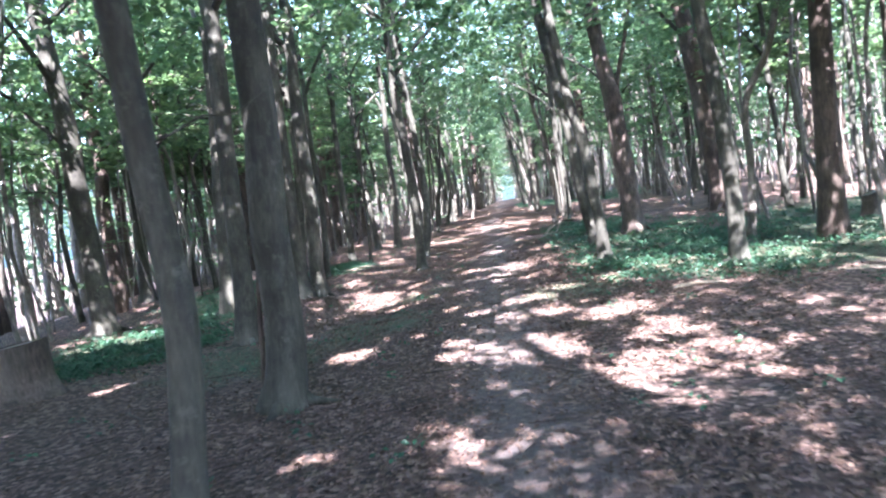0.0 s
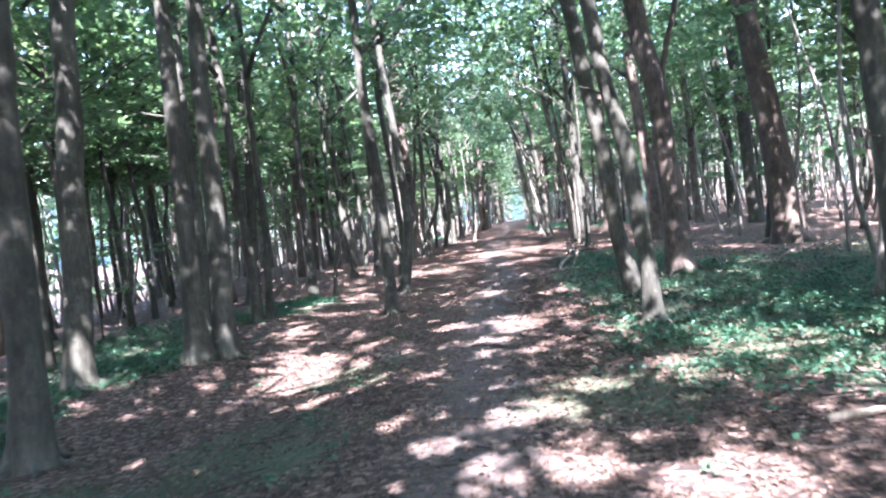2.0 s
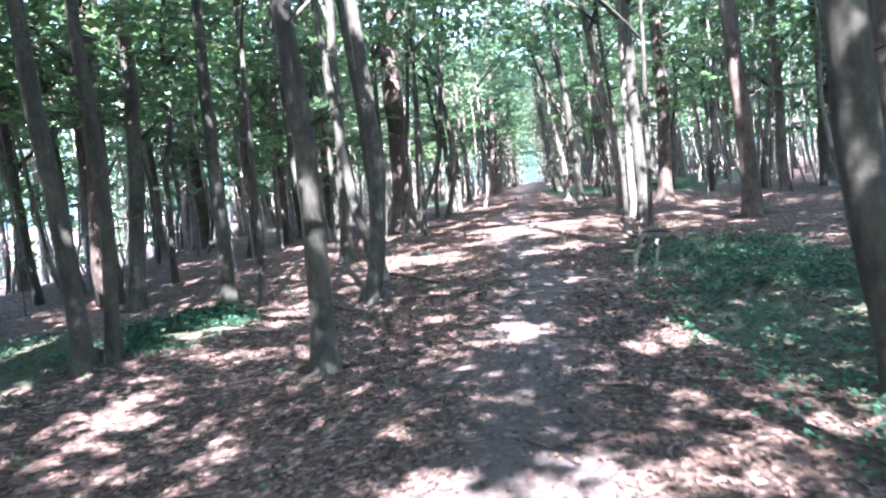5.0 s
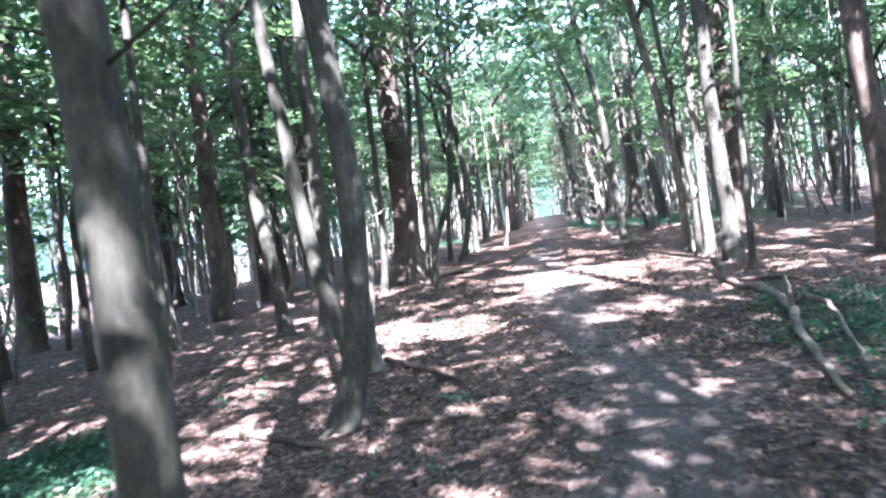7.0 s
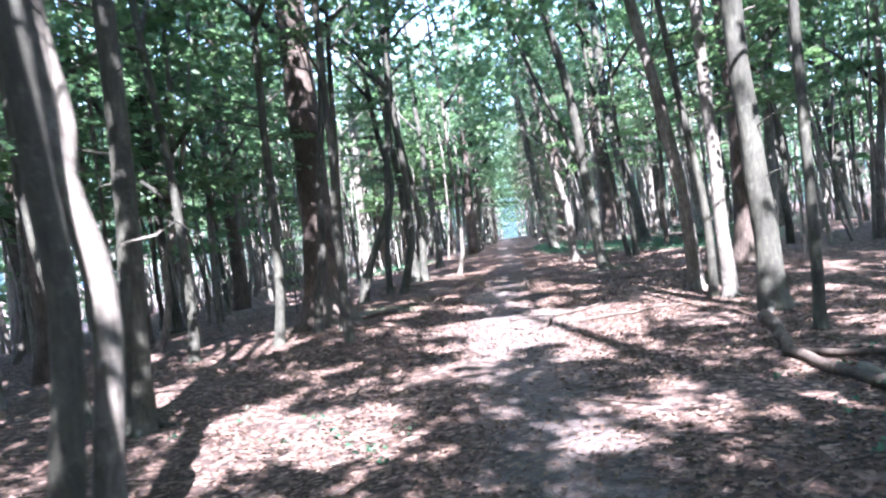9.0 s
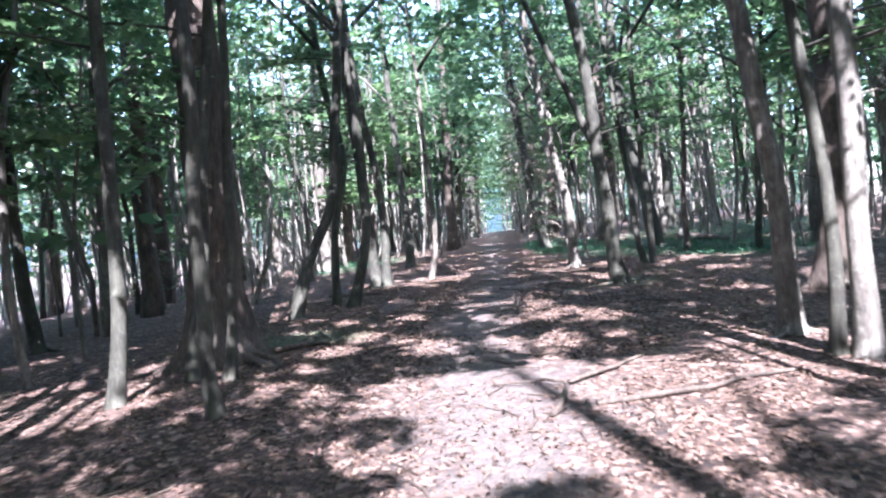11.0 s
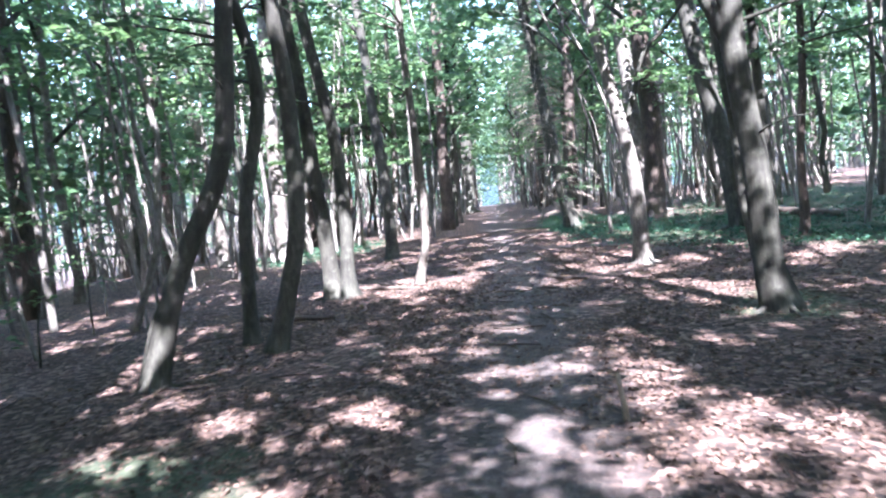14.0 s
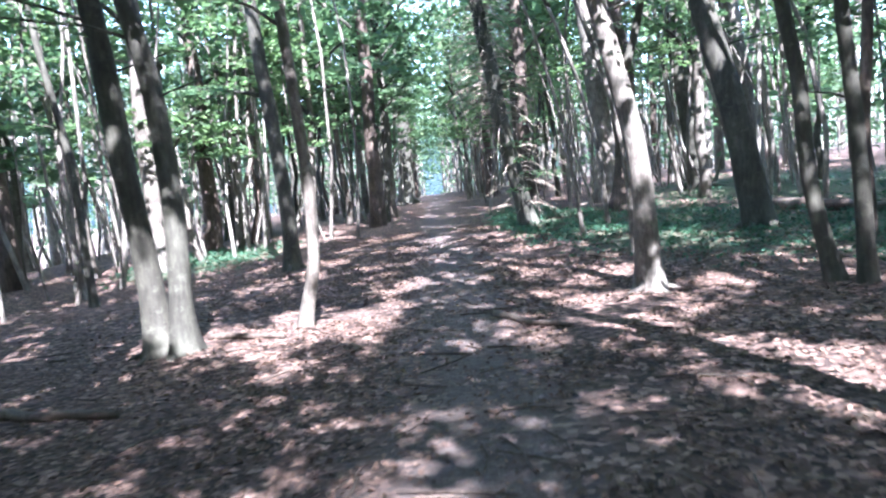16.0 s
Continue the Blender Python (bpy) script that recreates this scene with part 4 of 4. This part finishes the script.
for a, (x, y) in enumerate(places):
    m = pose(x, y, height(x, y), 0, 0, rf.uniform(0, 360))
    if a < 3:
        young[a].matrix_basis = m
    else:
        copy_thing(young[a % 3], m)

# added backdrop that glows pale blue, standing in for the bright distance
n = Nodes("glowing_blue")
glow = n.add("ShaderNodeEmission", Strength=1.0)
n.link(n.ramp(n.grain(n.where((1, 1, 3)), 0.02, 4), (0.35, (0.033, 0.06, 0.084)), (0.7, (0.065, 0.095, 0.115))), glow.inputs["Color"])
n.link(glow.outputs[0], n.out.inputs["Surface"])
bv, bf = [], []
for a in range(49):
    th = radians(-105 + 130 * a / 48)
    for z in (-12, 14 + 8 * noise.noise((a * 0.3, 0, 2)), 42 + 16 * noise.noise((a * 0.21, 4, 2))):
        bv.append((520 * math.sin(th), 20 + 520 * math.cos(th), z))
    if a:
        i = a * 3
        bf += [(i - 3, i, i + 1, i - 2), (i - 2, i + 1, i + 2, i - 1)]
tagged(new("backdrop", mesh_of("backdrop", bv, bf, n.m, True)), "glowing pale blue backdrop for the bright distance beyond the wood", "backdrop", kind="structure")

# the far wood, too thick to count
fv, ff, cloud = [], [], []
for a in range(1700):
    x, y = rf.uniform(-55, 75), rf.uniform(4, 170)
    if x < -24 and y < 58 and rf.random() < 0.75 or y < 58 and -13 < x < 16 or y < 80 and -6 < x < 6 or abs(x - track(y)) < (1.5 if y < 60 else 1.1):
        continue
    z, r, t = height(x, y) - 0.2, rf.uniform(0.06, 0.2), rf.uniform(9, 15) if y < 55 else rf.uniform(12, 21)
    lx, ly = rf.uniform(-0.6, 0.4), rf.uniform(-0.4, 0.4)
    i = len(fv)
    for h, k in ((0, 1.1), (t * 0.4, 0.8), (t, 0.25)):
        u = h / t
        for b in range(5):
            fv.append((x + lx * u + r * k * math.cos(b * 1.2566), y + ly * u + r * k * math.sin(b * 1.2566), z + h))
    for lv in range(2):
        for b in range(5):
            c = (b + 1) % 5
            ff.append((i + lv * 5 + b, i + lv * 5 + c, i + lv * 5 + 5 + c, i + lv * 5 + 5 + b))
    for k in range(15 if abs(x) < 30 else 8):
        low = 4.0 if x < -12 else 0.8
        cloud.append(spray((x + rf.uniform(-2, 2), y + rf.uniform(-2, 2), z + rf.uniform(low, t)), rf.uniform(0.7, 1.5), 13))
for a in range(330):                                 # unseen wood added behind the start, to keep sky light off the trunks
    x, y = rf.uniform(-38, 42), rf.uniform(-42, 4)
    if abs(x - track(0)) < (3.4 if y > -19 else 1.5) or y > -3 and abs(x) < 6:
        continue
    z, r, t = height(x, y) - 0.2, rf.uniform(0.06, 0.2), rf.uniform(9, 16)
    i = len(fv)
    for h, k in ((0, 1.1), (t * 0.4, 0.8), (t, 0.25)):
        for b in range(5):
            fv.append((x + r * k * math.cos(b * 1.2566), y + r * k * math.sin(b * 1.2566), z + h))
    for lv in range(2):
        for b in range(5):
            c = (b + 1) % 5
            ff.append((i + lv * 5 + b, i + lv * 5 + c, i + lv * 5 + 5 + c, i + lv * 5 + 5 + b))
    for k in range(14):
        cloud.append(spray((x + rf.uniform(-2, 2), y + rf.uniform(-2, 2), z + rf.uniform(0.8, t)), rf.uniform(0.8, 1.6), 13))
# thickets of thin stems on both sides
for a in range(780):
    if a < 250:
        x, y = rf.uniform(-15, -5), rf.uniform(12, 60)
    elif a < 560:
        x, y = rf.uniform(5.2, 20), rf.uniform(14, 60)
    else:
        y = rf.uniform(50, 95)
        x = track(y) + rf.choice((-1, 1)) * rf.uniform(1.3 if y < 62 else 0.95, 8)
    if y < 28 and -6.5 < x < 6:
        continue
    z, r, t = height(x, y) - 0.15, rf.uniform(0.018, 0.055), rf.uniform(4.5, 9.5)
    lx, ly, bw = rf.uniform(-1.3, 0.6), rf.uniform(-0.6, 0.6), rf.uniform(-0.45, 0.45)
    i = len(fv)
    for h, k in ((0, 1.15), (t * 0.2, 0.95), (t * 0.45, 0.8), (t * 0.7, 0.6), (t, 0.25)):
        u = h / t
        for b in range(5):
            fv.append((x + lx * u + bw * math.sin(5 * u) + r * k * math.cos(b * 1.2566), y + ly * u + r * k * math.sin(b * 1.2566), z + h))
    for lv in range(4):
        for b in range(5):
            c = (b + 1) % 5
            ff.append((i + lv * 5 + b, i + lv * 5 + c, i + lv * 5 + 5 + c, i + lv * 5 + 5 + b))
for a in range(150):                                 # twigs that meet over the far path
    y = 50 + 95 * rf.random()
    cloud.append(spray((track(y) + rf.uniform(-3.2, 3.2), y, height(0, y) + rf.uniform(3.4 + 0.02 * (y - 50), 13)), rf.uniform(0.6, 1.2), 26))
for a in range(1600):                                # leafy undergrowth far off on both sides
    x, y = (rf.uniform(18, 62), rf.uniform(8, 125)) if a < 1100 else (rf.uniform(-30, -17), rf.uniform(5, 125))
    cloud.append(spray((x, y, height(x, y) + (0.9 + 5.5 * rf.random() if a < 1100 else 5.2 + 7.0 * rf.random())), rf.uniform(1.0, 2.0), 14))
for a in range(520):                                 # leafy twig layers low between the stems
    x, y = (rf.uniform(-15, -6.5), rf.uniform(30, 62)) if a < 230 else (rf.uniform(7.5, 19), rf.uniform(26, 62))
    cloud.append(spray((x, y, height(x, y) + 1.6 + 4.5 * rf.random()), rf.uniform(0.6, 1.2), 11))
for a in range(420):                                 # scrub on the falling ground beside the wood
    x, y = rf.uniform(-27, -13), rf.uniform(8, 60)
    cloud.append(spray((x, y, height(x, y) + 0.4 + 4.2 * rf.random()), rf.uniform(0.5, 1.1), 12))
for a in range(1500):                               # tall crowns far ahead
    x, y = rf.uniform(-34, 40), rf.uniform(58, 135)
    if abs(x - track(y)) < 5:
        continue
    cloud.append(spray((x, y, height(x, y) + 5 + 0.19 * y * rf.random()), rf.uniform(1.0, 2.0), 17))
for a in range(1400):                               # crowns beyond the nearest trees
    x, y = (rf.uniform(-32, -11), rf.uniform(24, 80)) if a < 620 else (rf.uniform(12, 36), rf.uniform(18, 80))
    cloud.append(spray((x, y, height(x, y) + 3.2 + 10.5 * rf.random()), rf.uniform(0.8, 1.6), 16))
for a in range(1250):                               # leafy trees closing the far side of the hollow
    x, y = rf.uniform(-34, -12.5), rf.uniform(6, 130)
    low = 1.2 if y > 58 or noise.noise((x * 0.12, y * 0.09, 6.0)) > 0.2 else 4.2
    cloud.append(spray((x, y, height(x, y) + low + (15 - low) * rf.random()), rf.uniform(1.0, 2.0), 16))
for a in range(16000):                              # the roof over the far path, leaves set on sun rays to shade it
    x, y = rf.uniform(-6, 6), rf.uniform(54, 140)
    if not sunny(x * 0.8, y * 0.8):
        h = rf.uniform(4.2, 13)
        cloud.append(np.array([(x + reach_x * h, y + reach_y * h, height(x, y) + h)]))
for a in range(260):                                # the far bend of the path, roofed by leaves
    y, dx, h = rf.uniform(92, 150), rf.uniform(-7, 7), rf.uniform(1.2, 14)
    if abs(dx) > 2.2 or h > 6.5:
        cloud.append(spray((track(y) + dx, y, height(0, y) + h), rf.uniform(0.7, 1.4), 16))
far = tagged(new("far_wood"), "dense far woodland of slim stems and green leaves", "woodland", kind="stuff")
part("stems", mesh_of("stems", fv, ff, FAR_SUNLIT, True), FAR_SUNLIT, far)
part("foliage", leaves_mesh("foliage", np.concatenate(cloud), 0.33, 0.7, LEAF), LEAF, far)

# ---------------------------------------------------------------- forest floor details
lx = []
while len(lx) < 150000:
    y = 4.5 + 46 * rf.random() ** 1.1
    x = track(y) + rf.gauss(0, 2.4)
    d = abs(x - track(y))
    # leaves thinned as well where the soil is widened for the sun patch
    bare = bare_sunlit_width(y) - 0.02
    if d < bare and rf.random() > 0.3 + 0.65 * (d / bare) ** 2 or noise.noise((x * 0.8, y * 0.8, 9)) < -0.35 or abs(x) > 7:
        continue
    lx.append((x, y, land(x, y) + rf.uniform(0.003, 0.014)))
tagged(new("fallen_leaves", leaves_mesh("fallen_leaves", lx, 0.036, 0.32, LITTER, 0.28)), "dry brown fallen leaves scattered over the forest floor", "leaf litter", kind="stuff")

gx = []
while len(gx) < 74000:
    a, b, c, d = rf.choice(GREEN)
    x, y = rf.uniform(a - c, a + c), rf.uniform(b - d, b + d)
    if rf.random() < green_at(x, y) * 1.6 and noise.noise((x * 1.3, y * 1.3, 5)) > -0.25 and abs(x - track(y)) > 0.8:
        z = land(x, y)
        s = rf.uniform(0.03, 0.12)
        for k in range(6):
            gx.append((x + rf.gauss(0, 0.05), y + rf.gauss(0, 0.05), z + s * rf.uniform(0.3, 1.0)))
for k in range(240):
    y = rf.uniform(5, 28)
    x = track(y) + rf.choice((-1, 1)) * rf.uniform(0.7, 4.5)
    for j in range(7):
        gx.append((x + rf.gauss(0, 0.05), y + rf.gauss(0, 0.05), land(x, y) + rf.uniform(0.02, 0.1)))
tagged(new("ground_herbs", leaves_mesh("ground_herbs", gx, 0.048, 0.5, HERB)), "low dark green herbs in patches on the forest floor", "herbs", kind="stuff")


def lying(name, label, category, r, *pts, material=DEADWOOD, lift=0.0, twigs=()):
    """A fallen branch along points of (x, y, height over the ground), with its twigs."""
    rdm = random.Random(len(pts) * 7 + int(r * 1000))
    x0, y0, _ = pts[0]
    thing = tagged(new(name), label, category)
    thing.location = (x0, y0, land(x0, y0))

    def dense(ps):
        out = []
        for a in range(len(ps) - 1):
            for u in (0, 0.25, 0.5, 0.75):
                q = [p + (n - p) * u for p, n in zip(ps[a], ps[a + 1])]
                out.append((q[0] - x0 + rdm.uniform(-1, 1) * r * 0.35, q[1] - y0 + rdm.uniform(-1, 1) * r * 0.35, land(q[0], q[1]) - thing.location.z + q[2] + r * 0.55))
        q = ps[-1]
        out.append((q[0] - x0, q[1] - y0, land(q[0], q[1]) - thing.location.z + q[2] + r * 0.5))
        return out

    line = dense(pts)
    n = len(line)
    part("stem", tube("stem", line, [r * (1 - 0.55 * a / n) for a in range(n)], 9, material, r * 90, knobs=0.09), material, thing)
    for tw in twigs:
        line = dense(tw)
        n = len(line)
        part("twig", tube("twig", line, [r * 0.6 * (1 - 0.6 * a / n) for a in range(n)], 7, material, r * 70, knobs=0.08), material, thing)
    return thing


lying("fallen_branch", "weathered forked dead branch arching beside the path", "branch", 0.05, (2.22, 27.0, 0.0), (2.1, 26.1, 0.03), (1.98, 25.3, 0.07), (1.84, 24.56, 0.12), (1.7, 24.0, 0.07), (1.58, 23.3, 0.03), (1.5, 22.5, 0.0), material=WEATHERED,
      twigs=(((1.86, 24.7, 0.12), (1.94, 24.5, 0.24), (2.0, 24.2, 0.22), (1.96, 23.8, 0.12), (1.84, 23.2, 0.04), (1.76, 22.8, 0.0)), ((1.84, 24.56, 0.12), (1.82, 24.6, 0.3), (1.8, 24.62, 0.42))))
lying("fallen_log", "weathered crooked brown log on the leaf litter", "log", 0.06, (2.03, 28.3, 0.2), (2.06, 28.05, 0.05), (2.0, 27.7, 0.0), (2.06, 27.05, 0.0), (2.14, 26.5, 0.0), (2.3, 26.0, 0.0), material=ROUGH, twigs=(((2.0, 27.7, 0.0), (2.3, 27.3, 0.02), (2.7, 27.1, 0.0)),))
lying("fallen_branch", "long thin pale branch on green ground", "branch", 0.034, (-3.7, 21.4, 0.02), (-3.2, 21.8, 0.06), (-2.4, 21.9, 0.02))
lying("fallen_branch", "dark short stick on the leaf litter", "branch", 0.03, (-1.7, 23.4, 0.0), (-1.25, 23.2, 0.02), (-0.85, 23.15, 0.0), material=ROUGH)
lying("fallen_branch", "dark crooked root-like stick beside a forked tree", "branch", 0.035, (-1.95, 25.3, 0.06), (-1.4, 24.8, 0.02), (-1.0, 24.1, 0.0), material=ROUGH)
lying("fallen_branch", "dark stick on the litter near a forked tree", "branch", 0.03, (-2.7, 23.4, 0.0), (-2.2, 23.1, 0.03), (-1.9, 23.0, 0.0), material=ROUGH)
# two thin dark lines on the litter, built as lying stems
lying("fallen_branch", "thin brown forking line across the leaf litter", "branch", 0.024, (0.2, 30.35, 0.0), (0.3, 30.75, 0.02), (0.36, 31.1, 0.02), (0.7, 31.5, 0.02), (1.05, 31.9, 0.0), twigs=(((0.36, 31.1, 0.02), (0.2, 31.2, 0.03), (-0.2, 31.25, 0.0)),), material=ROUGH)
lying("fallen_branch", "long thin dark line across the leaf litter", "branch", 0.022, (0.5, 30.55, 0.0), (0.9, 30.6, 0.02), (1.25, 30.7, 0.02), (1.6, 30.95, 0.02), (2.0, 31.1, 0.0), material=ROUGH)
lying("fallen_log", "dark slim log among fallen leaves", "log", 0.05, (-3.4, 39.7, 0.0), (-2.9, 39.5, 0.0), (-2.35, 39.35, 0.0), material=ROUGH)
lying("fallen_branch", "brown stick behind twin stems", "branch", 0.035, (-2.4, 41.3, 0.0), (-1.95, 41.15, 0.01), (-1.7, 41.1, 0.0), material=ROUGH)
lying("fallen_branch", "dark roots-like branch crossing the path edge", "branch", 0.035, (0.05, 40.9, 0.0), (0.3, 40.4, 0.0), (0.55, 40.1, 0.0), material=ROUGH)
lying("fallen_branch", "pale stick on the leaf litter", "branch", 0.03, (2.65, 12.15, 0.0), (2.95, 12.2, 0.02), (3.25, 12.1, 0.0))
lying("fallen_branch", "dark low branch beside a thick trunk", "branch", 0.04, (-2.75, 33.85, 0.0), (-2.4, 33.95, 0.03), (-2.1, 34.1, 0.0), material=ROUGH)
lying("fallen_log", "dark mossy log on green ground", "log", 0.11, (4.9, 46.4, 0.0), (5.3, 45.4, 0.02), (5.7, 44.8, 0.0), material=ROUGH)
lying("fallen_branch", "thin twig lying on brown leaves", "branch", 0.012, (-2.9, 9.6, 0.0), (-2.5, 9.1, 0.03), (-2.25, 8.7, 0.0), material=ROUGH)


def stick(x, y, h, lean):
    thing = tagged(new("upright_stick"), "thin pale upright dead stick beside the path", "stick")
    thing.location = (x, y, land(x, y) - 0.05)
    part("stem", tube("stem", [(0, 0, 0), (lean * 0.3, 0.01, h * 0.4), (lean, 0, h)], [0.022, 0.018, 0.012], 7, DEADWOOD, x), DEADWOOD, thing)


stick(0.11, 35.05, 0.3, -0.04)


def stump(x, y, r, h):
    bm = bmesh.new()
    rings = []
    for a, (u, k) in enumerate(((-0.1, 1.5), (0.0, 1.42), (0.15, 1.18), (0.4, 1.02), (0.8, 0.97), (1.0, 0.95))):
        ring = []
        for b in range(20):
            th = b * math.pi / 10
            rr = r * k * (1 + 0.1 * math.cos(4 * th) * (1.2 - u) + 0.06 * noise.noise((math.cos(th) * 2, math.sin(th) * 2, u)))
            ring.append(bm.verts.new((rr * math.cos(th), rr * math.sin(th), h * u + (0.06 * noise.noise((th, 2, 1)) if u == 1 else 0) + (0.05 * math.cos(th) if u == 1 else 0))))
        rings.append(ring)
    for p, q in zip(rings, rings[1:]):
        for b in range(20):
            bm.faces.new((p[b], p[(b + 1) % 20], q[(b + 1) % 20], q[b]))
    for f in bm.faces:
        f.smooth = True
    thing = tagged(new("tree_stump"), "low cut tree stump with weathered brown bark", "stump")
    thing.location = (x, y, land(x, y))
    part("bark", bm, ROUGH, thing)
    bm = bmesh.new()
    top = [bm.verts.new((v[0], v[1], v[2])) for v in [(r * 0.93 * math.cos(b * math.pi / 10), r * 0.93 * math.sin(b * math.pi / 10), h * 0.985 + 0.05 * math.cos(b * math.pi / 10)) for b in range(20)]]
    bm.faces.new(top)
    part("cut_face", bm, DEADWOOD, thing, "weathered sawn wood")


stump(-5.0, 11.0, 0.36, 0.62)
stump(7.2, 17.2, 0.14, 0.42)

# small twigs strewn about
tv, tf = [], []
for a in range(900):
    y = rf.uniform(5, 50)
    x = track(y) + rf.gauss(0, 2.6)
    th, n, r = rf.uniform(0, 6.28), rf.uniform(0.12, 0.5), rf.uniform(0.003, 0.008)
    i = len(tv)
    for u in (-0.5, 0.1, 0.5):
        px, py = x + math.cos(th) * n * u + (0.03 if u == 0.1 else 0), y + math.sin(th) * n * u
        pz = land(px, py) + 0.012
        for b in range(4):
            tv.append((px - math.sin(th) * r * math.cos(b * 1.57), py + math.cos(th) * r * math.cos(b * 1.57), pz + r * math.sin(b * 1.57)))
    for lv in range(2):
        for b in range(4):
            tf.append((i + lv * 4 + b, i + lv * 4 + (b + 1) % 4, i + lv * 4 + 4 + (b + 1) % 4, i + lv * 4 + 4 + b))
tagged(new("twigs", mesh_of("twigs", tv, tf, ROUGH)), "small dry twigs strewn over the leaf litter", "twigs", kind="stuff")
